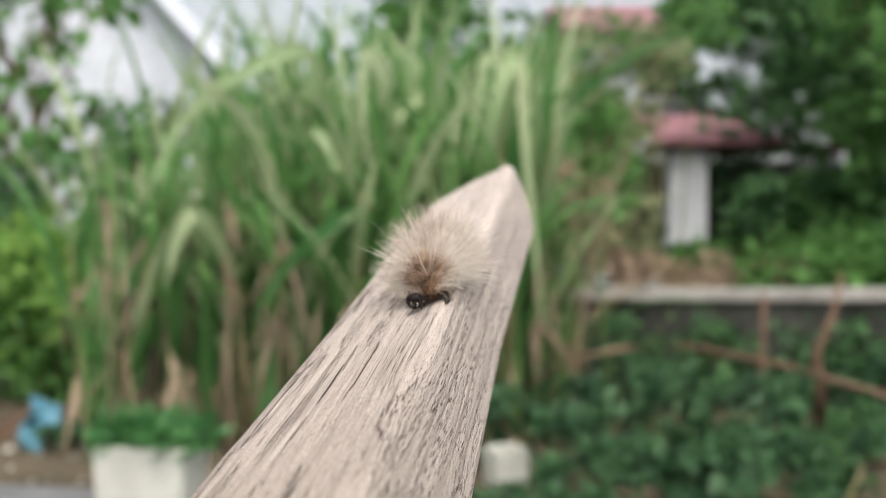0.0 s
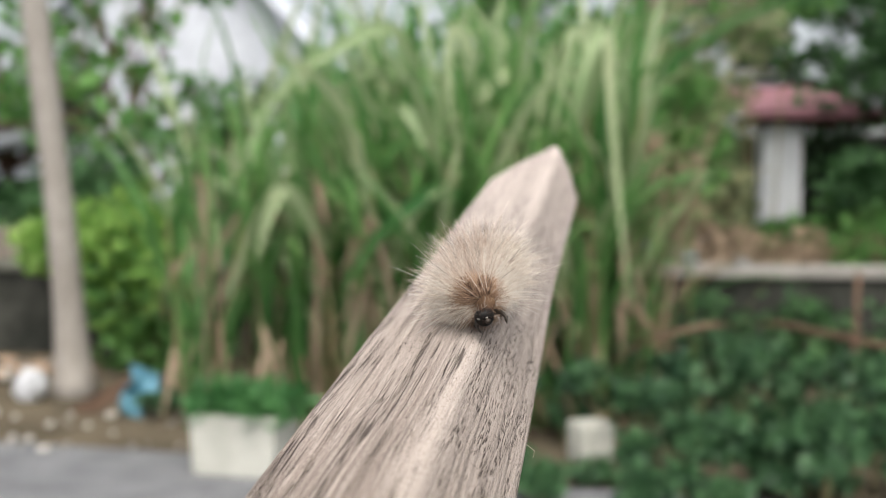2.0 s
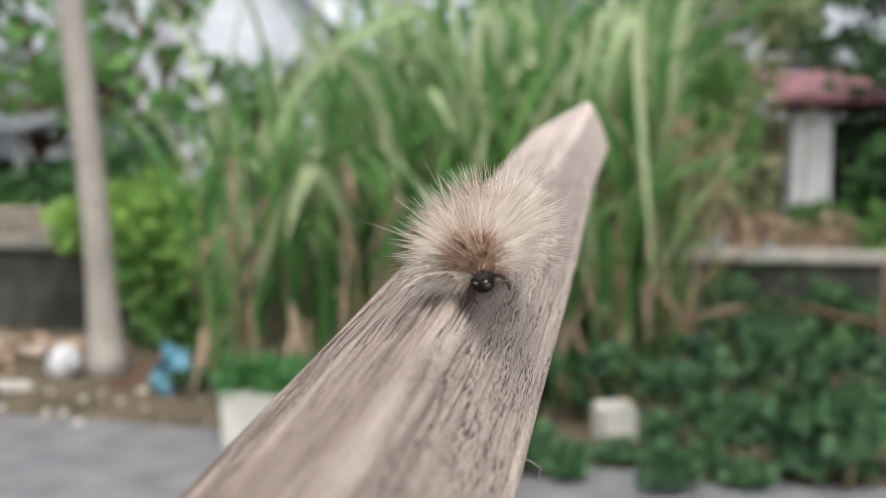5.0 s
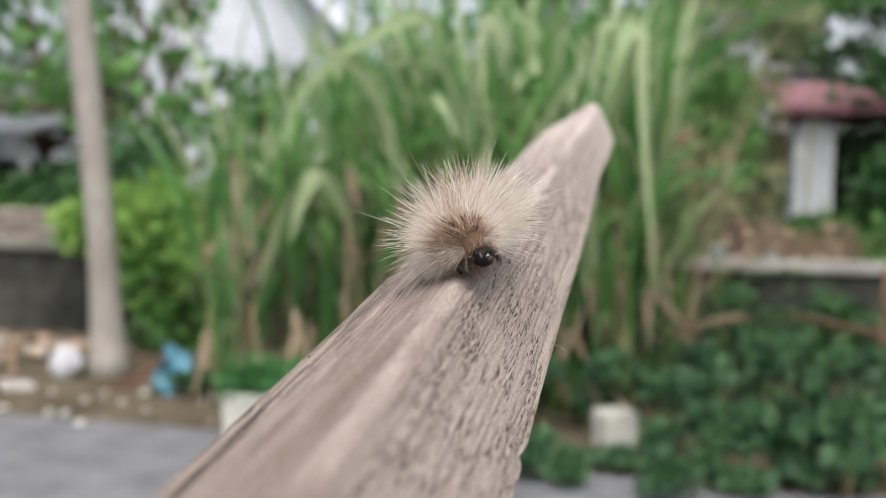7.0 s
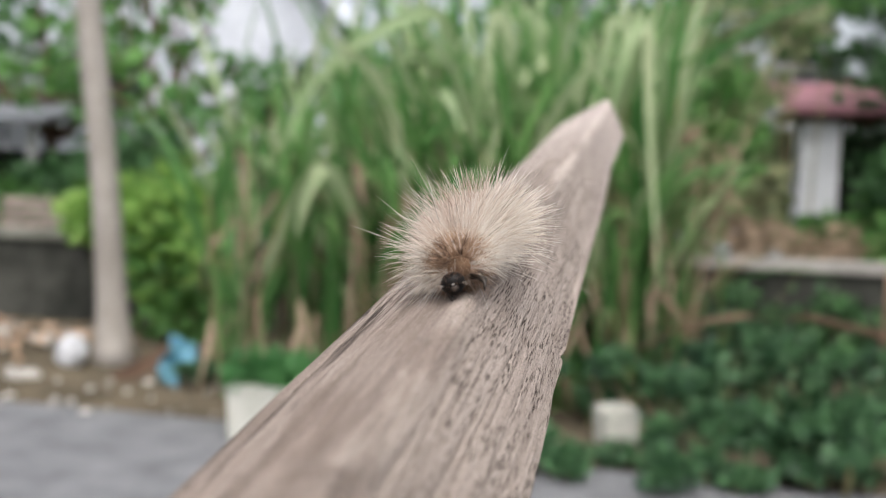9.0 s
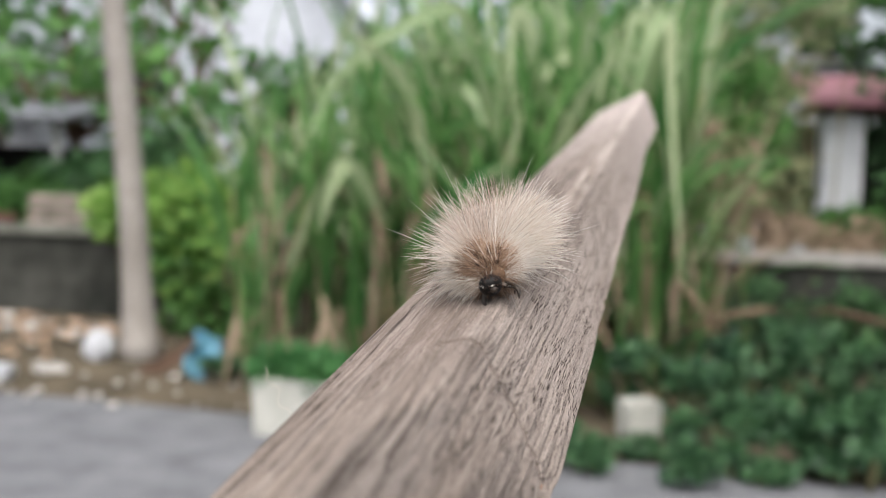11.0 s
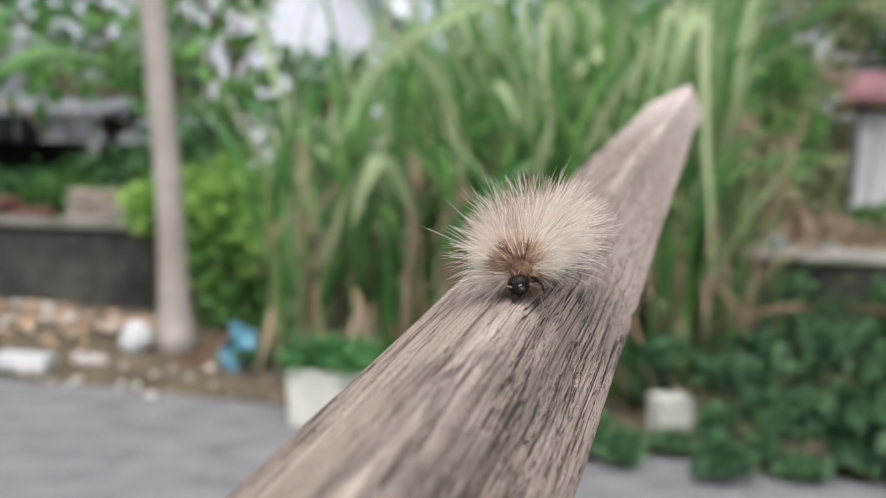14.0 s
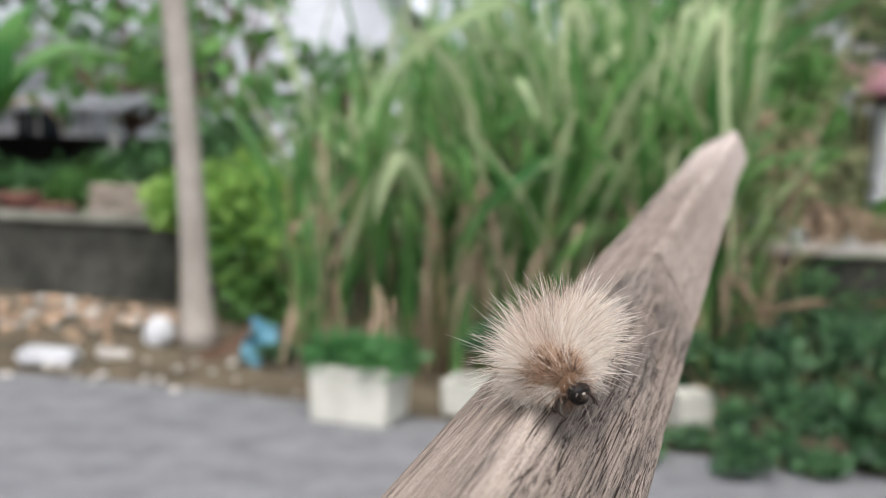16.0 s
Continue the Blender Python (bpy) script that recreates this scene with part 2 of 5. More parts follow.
def wood_material():
    m, n, l, b = material("weathered_wood", 0.88, 0.10)
    tc = n.new("ShaderNodeTexCoord")
    sep = n.new("ShaderNodeSeparateXYZ")
    l.new(tc.outputs["Object"], sep.inputs[0])
    px, py, pz = sep.outputs["X"], sep.outputs["Y"], sep.outputs["Z"]
    # gently wandering grain
    wander = n.new("ShaderNodeTexNoise")
    wander.inputs["Scale"].default_value, wander.inputs["Detail"].default_value = 55, 3
    l.new(coords(n, l, (1.0, 0.35, 1.0)), wander.inputs["Vector"])
    shift = n.new("ShaderNodeVectorMath")
    shift.operation = "MULTIPLY_ADD"
    shift.inputs[1].default_value = (0.0026, 0.0, 0.0026)
    l.new(wander.outputs["Color"], shift.inputs[0])
    l.new(tc.outputs["Object"], shift.inputs[2])
    warp = shift.outputs[0]

    def mul(*fs):
        out = fs[0]
        for f in fs[1:]:
            out = mathn(n, l, "MULTIPLY", out, f)
        return out

    def grain(across, along, detail=2, rough=0.5, at=0.0):
        """Noise drawn out along the batten: cells per metre across and along."""
        mp = n.new("ShaderNodeMapping")
        mp.inputs["Scale"].default_value = (across, along, across)
        mp.inputs["Location"].default_value = (at, at * 0.7, at * 1.3)
        l.new(warp, mp.inputs["Vector"])
        return noise_node(n, l, mp.outputs["Vector"], 1.0, detail, rough)

    def checks(across, along, width, where, at):
        """Long thin cracks that open and close along the grain, only where the mask lets them."""
        f = mathn(n, l, "ABSOLUTE", mathn(n, l, "SUBTRACT", grain(across, along, 2, 0.45, at), 0.5), 0)
        f = mathn(n, l, "ADD", f, mul(mathn(n, l, "SUBTRACT", 1.0, where), width * 1.6))
        return grey(n, l, f, width, width * 0.35)

    # where: top face from its left rim to the ridge, side face, smooth stretch, sooty handled part
    side = grey(n, l, pz, 0.0004, -0.0016)
    top = mathn(n, l, "SUBTRACT", 1.0, side)
    rim = grey(n, l, px, 0.0078, 0.0030)
    near = grey(n, l, py, -0.305, -0.345)
    smooth = mul(grey(n, l, py, -0.228, -0.262), grey(n, l, py, -0.345, -0.310), mathn(n, l, "SUBTRACT", 1.0, mul(side, 0.8)), mathn(n, l, "SUBTRACT", 1.0, mul(rim, 0.7)))
    rough_ = mathn(n, l, "SUBTRACT", 1.0, mul(smooth, 0.75))
    # tone: broad bands, fibres, fine hairs, grit
    broad = grain(330, 9, 3, 0.5, 3.1)
    fibre = grain(2500, 40, 4, 0.6, 7.7)
    hair = grain(7600, 210, 3, 0.65, 1.9)
    grit = grain(6500, 2100, 3, 0.7, 5.3)
    c = ramp(n, l, broad, [(0.28, (0.190, 0.152, 0.128)), (0.45, (0.262, 0.214, 0.185)), (0.56, (0.305, 0.252, 0.220)), (0.75, (0.395, 0.335, 0.297))])
    c = mixc(n, l, mul(grey(n, l, fibre, 0.50, 0.36), rough_, 0.55), c, (0.150, 0.116, 0.096))
    c = mixc(n, l, mul(grey(n, l, fibre, 0.52, 0.66), 0.55), c, (0.445, 0.378, 0.335))
    c = mixc(n, l, mul(grey(n, l, hair, 0.48, 0.34), rough_, 0.5), c, (0.125, 0.097, 0.080))
    c = mixc(n, l, mul(grey(n, l, hair, 0.55, 0.70), 0.45), c, (0.50, 0.43, 0.385))
    # pale worn ridge and the bleached far end
    ridge_x = mathn(n, l, "ADD", mul(py, 0.0081), 0.0178)
    off = mathn(n, l, "ABSOLUTE", mathn(n, l, "SUBTRACT", px, ridge_x), 0)
    ridge = mul(grey(n, l, off, 0.0026, 0.0004), top, grey(n, l, grain(420, 30, 3, 0.55, 9.2), 0.40, 0.60))
    c = mixc(n, l, mul(ridge, 0.6), c, (0.48, 0.415, 0.37))
    bleached = mul(grey(n, l, py, -0.24, -0.06), 0.6)
    c = mixc(n, l, bleached, c, (0.58, 0.51, 0.47))
    # side face mixed paler, away from the near part
    c = mixc(n, l, mul(side, mathn(n, l, "SUBTRACT", 1.0, near), 0.35), c, (0.48, 0.41, 0.365))
    # brown smooth stretch with soft mottling
    mottle = grey(n, l, grain(300, 75, 4, 0.6, 4.4), 0.44, 0.60)
    c = mixc(n, l, mul(smooth, mathn(n, l, "ADD", mul(mottle, 0.36), 0.24)), c, (0.150, 0.112, 0.090))
    # grey weathering, long sooty streaks and black stains on the handled part
    c = mixc(n, l, mul(near, 0.4), c, (0.305, 0.250, 0.205))
    worn = mathn(n, l, "MAXIMUM", side, grey(n, l, off, 0.0055, 0.0020))
    streak = grey(n, l, grain(6500, 150, 4, 0.66, 2.6), 0.51, 0.62)
    stain = grey(n, l, grain(170, 38, 4, 0.6, 6.1), 0.46, 0.58)
    amount = mathn(n, l, "MINIMUM", mul(near, streak, mathn(n, l, "ADD", mul(stain, worn, 0.75), mathn(n, l, "ADD", mul(worn, 0.30), 0.08))), 1.0)
    c = mixc(n, l, mul(near, stain, worn, 0.5), c, (0.105, 0.097, 0.092))
    c = mixc(n, l, mul(amount, 0.8), c, (0.050, 0.042, 0.037))
    # open cracks: crowded along the rim, some in the middle, short pores on the side face
    patch = grey(n, l, grain(210, 26, 2, 0.5, 8.8), 0.40, 0.58)
    gaps = grey(n, l, grain(1100, 26, 2, 0.5, 0.7), 0.36, 0.54)
    a = mul(checks(3000, 12, 0.056, mul(gaps, mathn(n, l, "MAXIMUM", patch, 0.8)), 11.0), rim, 0.97)
    d = mul(checks(1900, 8, 0.032, mul(gaps, mathn(n, l, "MAXIMUM", patch, 0.35)), 14.0), top, rough_, mathn(n, l, "SUBTRACT", 1.0, mul(near, 0.6)), 0.97)
    e = mul(checks(4200, 40, 0.050, mul(gaps, mathn(n, l, "SUBTRACT", 1.0, mul(patch, 0.8))), 17.0), top, rough_, 0.8)
    g = mul(checks(2500, 14, 0.034, gaps, 21.0), near, worn, 0.95)
    pores = mul(strokes(n, l, warp, 6600, 420, 0.40, 0.14), grey(n, l, grain(900, 110, 3, 0.55, 12.0), 0.42, 0.60), mathn(n, l, "ADD", mul(side, 0.75), mul(grey(n, l, off, 0.006, 0.002), 0.15)))
    dark = mathn(n, l, "MAXIMUM", mathn(n, l, "MAXIMUM", a, d), mathn(n, l, "MAXIMUM", mathn(n, l, "MAXIMUM", e, g), pores))
    dark = mul(dark, mathn(n, l, "SUBTRACT", 1.0, mul(grey(n, l, py, -0.10, -0.05), 0.6)))
    c = mixc(n, l, mul(grey(n, l, grit, 0.47, 0.33), 0.6), c, (0.10, 0.078, 0.064))
    c = mixc(n, l, mul(grey(n, l, grit, 0.56, 0.70), 0.4), c, (0.56, 0.49, 0.44))
    c = mixc(n, l, dark, c, (0.030, 0.022, 0.018))
    l.new(c, b.inputs["Base Color"])
    h = mathn(n, l, "ADD", mul(fibre, 0.9), mathn(n, l, "ADD", mul(hair, 0.45), mul(grit, 0.3)))
    h = mathn(n, l, "SUBTRACT", h, dark)
    bump(n, l, b, h, 1.0, 0.00034)
    return m


def hair_material(name, root, tip, through=0.45):
    m, n, l, b = material(name, 0.45, 0.35)
    g = n.new("ShaderNodeNewGeometry")
    c = ramp(n, l, g.outputs["Random Per Island"], [(0.0, root), (1.0, tip)])
    l.new(c, b.inputs["Base Color"])
    tr = n.new("ShaderNodeBsdfTranslucent")
    l.new(c, tr.inputs["Color"])
    mx = n.new("ShaderNodeMixShader")
    mx.inputs["Fac"].default_value = through
    l.new(b.outputs[0], mx.inputs[1])
    l.new(tr.outputs[0], mx.inputs[2])
    l.new(mx.outputs[0], n["Material Output"].inputs["Surface"])
    return m


M_WOOD = wood_material()
M_SPLINTER = varied("broken_wood", (0.20, 0.09, 0.045), (0.42, 0.24, 0.13), 900, 0.8)
M_HAIR = hair_material("cream_hair", (0.74, 0.65, 0.56), (0.98, 0.95, 0.90), 0.6)
M_FLUFF = hair_material("soft_cream_fluff", (0.93, 0.88, 0.81), (0.99, 0.97, 0.94), 0.7)
M_BACK = hair_material("pinkish_tan_hair", (0.62, 0.50, 0.42), (0.94, 0.87, 0.80), 0.58)
M_GREYHAIR = hair_material("grey_brown_hair", (0.16, 0.115, 0.085), (0.46, 0.37, 0.30), 0.3)
M_TUFT = hair_material("tan_hair", (0.25, 0.15, 0.09), (0.68, 0.50, 0.37), 0.4)
M_DARKTUFT = hair_material("dark_hair", (0.03, 0.015, 0.01), (0.15, 0.08, 0.05), 0.1)
M_SKIN = varied("caterpillar_skin", (0.58, 0.46, 0.38), (0.80, 0.70, 0.61), 700, 0.6)
M_COLLAR = varied("brown_collar_skin", (0.10, 0.055, 0.03), (0.34, 0.21, 0.13), 1200, 0.7)
M_HEAD = varied("black_head_shell", (0.003, 0.0028, 0.0026), (0.012, 0.010, 0.009), 1400, 0.42, 0.12, 0.00003, 3)
M_GLINT = varied("pale_glint", (0.55, 0.50, 0.44), (0.72, 0.66, 0.6), 900, 0.4)
M_LEG = varied("dark_leg", (0.012, 0.009, 0.008), (0.05, 0.035, 0.025), 900, 0.4)
M_ASPHALT = varied("asphalt", (0.100, 0.102, 0.108), (0.192, 0.195, 0.204), 4.5, 0.9, 0.2, 0.006, 14)
M_SOIL = varied("soil_and_litter", (0.04, 0.034, 0.023), (0.15, 0.122, 0.085), 2.2, 0.95, 0.1, 0.02, 14)
M_WALL = varied("mossy_block_wall", (0.012, 0.014, 0.011), (0.080, 0.080, 0.070), 1.9, 0.9, 0.2, 0.006, 9)
M_CAP = varied("cement_coping", (0.20, 0.19, 0.175), (0.41, 0.385, 0.36), 2.6, 0.85, 0.2, 0.004, 9)
M_CAP_MOSS = varied("mossy_coping", (0.085, 0.09, 0.07), (0.27, 0.27, 0.235), 2.6, 0.9, 0.2, 0.004, 9)
M_BARK = varied("smooth_grey_bark", (0.22, 0.196, 0.175), (0.38, 0.35, 0.32), 3.0, 0.85, 0.2, 0.004, 7, 0, (1, 1, 0.6))
M_BRANCH = varied("brown_branch", (0.065, 0.042, 0.03), (0.18, 0.115, 0.08), 6, 0.9, 0.15, 0.004, 6)
M_DRYSTEM = varied("dry_stem", (0.19, 0.14, 0.09), (0.40, 0.32, 0.23), 8, 0.85, 0.15, 0, 5)
M_STALK = varied("cane_stalk", (0.10, 0.11, 0.045), (0.29, 0.25, 0.13), 5, 0.6, 0.3, 0, 5, 0.3)
M_BLADE = leafy("cane_leaf", (0.052, 0.185, 0.05), (0.24, 0.44, 0.15), 0.55, 0.42, False, 2.2)
M_BLADE_PALE = leafy("pale_cane_leaf", (0.26, 0.385, 0.18), (0.57, 0.63, 0.39), 0.45, 0.42, False, 2.2)
M_DRYLEAF = leafy("dry_cane_leaf", (0.19, 0.13, 0.085), (0.42, 0.33, 0.24), 0.3, 0.8, False, 3)
M_REED = leafy("pinkish_dry_grass", (0.22, 0.15, 0.10), (0.46, 0.34, 0.26), 0.35, 0.8, False, 3)
M_WEED = leafy("weed_leaf", (0.010, 0.040, 0.018), (0.098, 0.21, 0.090), 0.3, 0.45)
M_HERB = leafy("herb_leaf", (0.035, 0.13, 0.04), (0.10, 0.26, 0.085), 0.35, 0.45)
M_LIME = leafy("lime_shrub_leaf", (0.13, 0.29, 0.05), (0.38, 0.58, 0.16), 0.4, 0.45)
M_TREE = leafy("tree_leaf", (0.022, 0.066, 0.025), (0.10, 0.225, 0.08), 0.3, 0.5)
M_TREE2 = leafy("fresh_tree_leaf", (0.045, 0.13, 0.03), (0.14, 0.30, 0.08), 0.3, 0.5)
M_OLIVE = leafy("olive_leaf", (0.10, 0.135, 0.06), (0.34, 0.37, 0.20), 0.35, 0.5)
M_WHITE = varied("white_painted_render", (0.42, 0.45, 0.50), (0.66, 0.69, 0.74), 0.9, 0.8, 0.2, 0.003, 9)
# brighter copy of the white, painting light onto the shaded front pillar
M_WHITE_LIT = varied("white_render_lit", (0.58, 0.60, 0.64), (0.80, 0.82, 0.85), 1.6, 0.8, 0.2, 0.003, 9)
M_GREYWALL = varied("grey_render", (0.42, 0.44, 0.48), (0.62, 0.65, 0.70), 0.8, 0.85, 0.2, 0.003, 9)
M_REDROOF = varied("red_roof_sheet", (0.17, 0.075, 0.09), (0.37, 0.185, 0.21), 1.2, 0.6, 0.3, 0.0, 8)
M_GREYROOF = varied("grey_roof_sheet", (0.10, 0.105, 0.115), (0.2, 0.21, 0.23), 1.2, 0.6, 0.3, 0.0, 8)
# near black: shade inside the porch and lean-to, put into the colour
M_SHADE = varied("painted_shade", (0.008, 0.008, 0.009), (0.03, 0.03, 0.032), 1.0, 0.8)
M_FOAM = varied("dirty_white_foam", (0.36, 0.36, 0.315), (0.58, 0.58, 0.53), 5, 0.75, 0.2, 0.002, 12)
M_PLASTIC = varied("white_plastic", (0.34, 0.35, 0.37), (0.56, 0.57, 0.59), 6, 0.4, 0.4)
M_BLUE = varied("blue_plastic", (0.04, 0.14, 0.20), (0.13, 0.30, 0.38), 9, 0.4, 0.4)
M_ORANGE = varied("orange_brown_rubble", (0.26, 0.16, 0.10), (0.50, 0.37, 0.27), 7, 0.9, 0.15, 0.003, 6, 0.5)
M_STONE = varied("grey_rubble", (0.26, 0.245, 0.225), (0.58, 0.55, 0.51), 7, 0.9, 0.15, 0.003, 6, 0.5)
M_BRICK = varied("old_pale_brick", (0.22, 0.175, 0.15), (0.40, 0.335, 0.30), 6, 0.9, 0.15, 0.003, 6, 0.35)
M_CLAY = varied("clay_pot", (0.06, 0.028, 0.024), (0.15, 0.07, 0.055), 8, 0.8, 0.2, 0.002, 6)
M_GLASS, _n, _l, _b = material("window_glass", 0.05, 0.5)
_b.inputs["Base Color"].default_value = (0.02, 0.025, 0.03, 1)
M_FRAME = varied("window_frame", (0.30, 0.30, 0.30), (0.5, 0.5, 0.5), 8, 0.6)
M_THREAD = hair_material("pale_thread", (0.40, 0.34, 0.27), (0.62, 0.56, 0.48), 0.3)


# ---------------------------------------------------------------- ground, road, wall
def ground():
    rng = np.random.default_rng(3)
    xs = np.unique(np.concatenate([np.linspace(-400, -8, 14), np.linspace(-8, 8, 81), np.linspace(8, 400, 14)]))
    ys = np.unique(np.concatenate([np.linspace(-300, 2, 12), np.linspace(2, 14, 61), np.linspace(14, 900, 16)]))
    verts = []
    for y in ys:
        for x in xs:
            edge = 4.9 - 0.55 * max(0, min(1, (x + 2.2) / 2.4)) - 0.25 * max(0, min(1, x / 3))
            rise = max(0, min(1, (y - edge) / 0.4))
            z = -0.03 + rise * (0.035 + 0.035 * noise.noise(Vector((x * 1.7, y * 1.7, 0))) + 0.02 * noise.noise(Vector((x * 6, y * 6, 3))))
            verts.append((x, y, z))
    w = len(xs)
    faces = [(j * w + i, j * w + i + 1, (j + 1) * w + i + 1, (j + 1) * w + i) for j in range(len(ys) - 1) for i in range(w - 1)]
    tagged(obj("ground", verts, faces, M_SOIL), "bare brown soil with leaf litter behind the road", "ground", kind="structure")
    # road sheet with an uneven far edge
    verts, faces = [], []
    n = 90
    for i in range(n + 1):
        x = -40 + 80 * i / n if not 20 <= i <= 70 else -40 + 80 * 20 / n + (80 * 50 / n) * (i - 20) / 50
        edge = 4.95 - 0.6 * max(0, min(1, (x + 2.2) / 2.4)) - 0.25 * max(0, min(1, x / 3)) + 0.06 * noise.noise(Vector((x * 2.1, 0, 5))) + 0.03 * noise.noise(Vector((x * 9, 0, 7)))
        for k, y in enumerate((-60, 0, 2, 3, edge - 0.25, edge)):
            verts.append((x, y, 0.0 + (0.004 if k < 5 else -0.01)))
    for i in range(n):
        for k in range(5):
            o = i * 6 + k
            faces.append((o, o + 6, o + 7, o + 1))
    tagged(obj("road", verts, faces, M_ASPHALT), "worn grey asphalt road with a ragged edge", "road", kind="structure")


def wall_y(x):
    return 7.25 - 0.18 * x


def low_wall():
    """Rendered block wall across the back, with a pale coping on top."""
    ang = math.degrees(math.atan2(-0.18, 1))
    L = 15.0
    e = empty("wall_back", 0, 7.25, 0, ang)
    e.matrix_basis = pose(0, 7.25, 0.03, 0, -0.5, ang)
    tagged(e, "low mossy dark block wall with a pale cement coping", "wall", kind="structure")
    part("wall_body", box_bm(-L / 2, -0.07, -0.14, L / 2, 0.07, 0.72, 0.008), M_WALL, e)
    x, k = -L / 2, 0
    rng = random.Random(4)
    while x < L / 2:
        w = 0.9 + 0.25 * rng.random()
        part("coping_slab", box_bm(x + 0.004, -0.13, 0.723, x + w - 0.004, 0.13, 0.80 + 0.012 * rng.random(), 0.01), M_CAP if x > -3.0 else M_CAP_MOSS, e)
        x += w
    # blocks that stand out of the render
    for r in range(3):
        for c in range(36):
            bx = -L / 2 + 0.2 + c * 0.405 + (0.2 if r % 2 else 0)
            if bx + 0.4 < L / 2:
                part("block", box_bm(bx, -0.08 - 0.004 * rng.random(), 0.02 + r * 0.235, bx + 0.395, -0.066, 0.245 + r * 0.235, 0.006), M_WALL, e)


ground()
low_wall()


# ---------------------------------------------------------------- buildings
def window(parent, x, y, z, w, h, glass=M_GLASS):
    """A framed window set into the wall's face at y."""
    f = part("window_frame", box_bm(x - w / 2 - 0.06, y - 0.05, z - h / 2 - 0.06, x + w / 2 + 0.06, y + 0.03, z + h / 2 + 0.06, 0.008), M_FRAME, parent)
    part("pane", box_bm(x - w / 2, y - 0.058, z - h / 2, x - 0.02, y - 0.052, z + h / 2), glass, f)
    part("pane", box_bm(x + 0.02, y - 0.058, z - h / 2, x + w / 2, y - 0.052, z + h / 2), glass, f)
    part("window_sill", box_bm(x - w / 2 - 0.1, y - 0.14, z - h / 2 - 0.13, x + w / 2 + 0.1, y + 0.02, z - h / 2 - 0.065, 0.006), M_FRAME, f)


def gable_roof(parent, w, d, z, rise, over, mat, along="x"):
    """Two corrugated pitches with thickness; the ridge runs along x or y."""
    for s in (-1, 1):
        verts, faces = [], []
        span, run = (w, d) if along == "x" else (d, w)
        n = 40
        for i in range(n + 1):
            a = -span / 2 - over + (span + 2 * over) * i / n
            bumpz = 0.02 * (i % 2)
            for t in (0, 0.06):
                for q, zz in ((0, z + rise), (s * (run / 2 + over), z - rise * over / (run / 2))):
                    p = (a, q, zz + bumpz - t) if along == "x" else (q, a, zz + bumpz - t)
                    verts.append(p)
        for i in range(n):
            o, p = 4 * i, 4 * i + 4
            faces += [(o, o + 1, p + 1, p), (o + 2, p + 2, p + 3, o + 3), (o + 1, o + 3, p + 3, p + 1), (o, p, p + 2, o + 2)]
        faces += [(0, 2, 3, 1), (4 * n, 4 * n + 1, 4 * n + 3, 4 * n + 2)]
        obj("roof", verts, faces, mat, parent, smooth=False)


def gable_wall(parent, w, y, z, rise, mat, t=0.15):
    v = [(-w / 2, y, z), (w / 2, y, z), (0, y, z + rise), (-w / 2, y + t, z), (w / 2, y + t, z), (0, y + t, z + rise)]
    obj("gable", v, [(0, 1, 2), (5, 4, 3), (0, 3, 4, 1), (1, 4, 5, 2), (2, 5, 3, 0)], mat, parent, smooth=False)


def house(label, x, y, w, d, h, rise, wall_mat, roof_mat, wins, rz=0, along="x", over=0.4):
    e = empty("house", x, y, 0, rz)
    tagged(e, label, "house")
    t = 0.15
    for nm, b in (("wall", (-w / 2, -d / 2, 0, w / 2, -d / 2 + t, h)), ("wall", (-w / 2, d / 2 - t, 0, w / 2, d / 2, h)),
                  ("wall", (-w / 2, -d / 2 + t, 0, -w / 2 + t, d / 2 - t, h)), ("wall", (w / 2 - t, -d / 2 + t, 0, w / 2, d / 2 - t, h))):
        part(nm, box_bm(*b), wall_mat, e)
    gable_roof(e, w, d, h, rise, over, roof_mat, along)
    if along == "y":
        gable_wall(e, w - 0.02, -d / 2, h, rise * 0.97, wall_mat)
        gable_wall(e, w - 0.02, d / 2 - t, h, rise * 0.97, wall_mat)
    for wx, wz, ww, wh in wins:
        window(e, wx, -d / 2, wz, ww, wh)
    return e


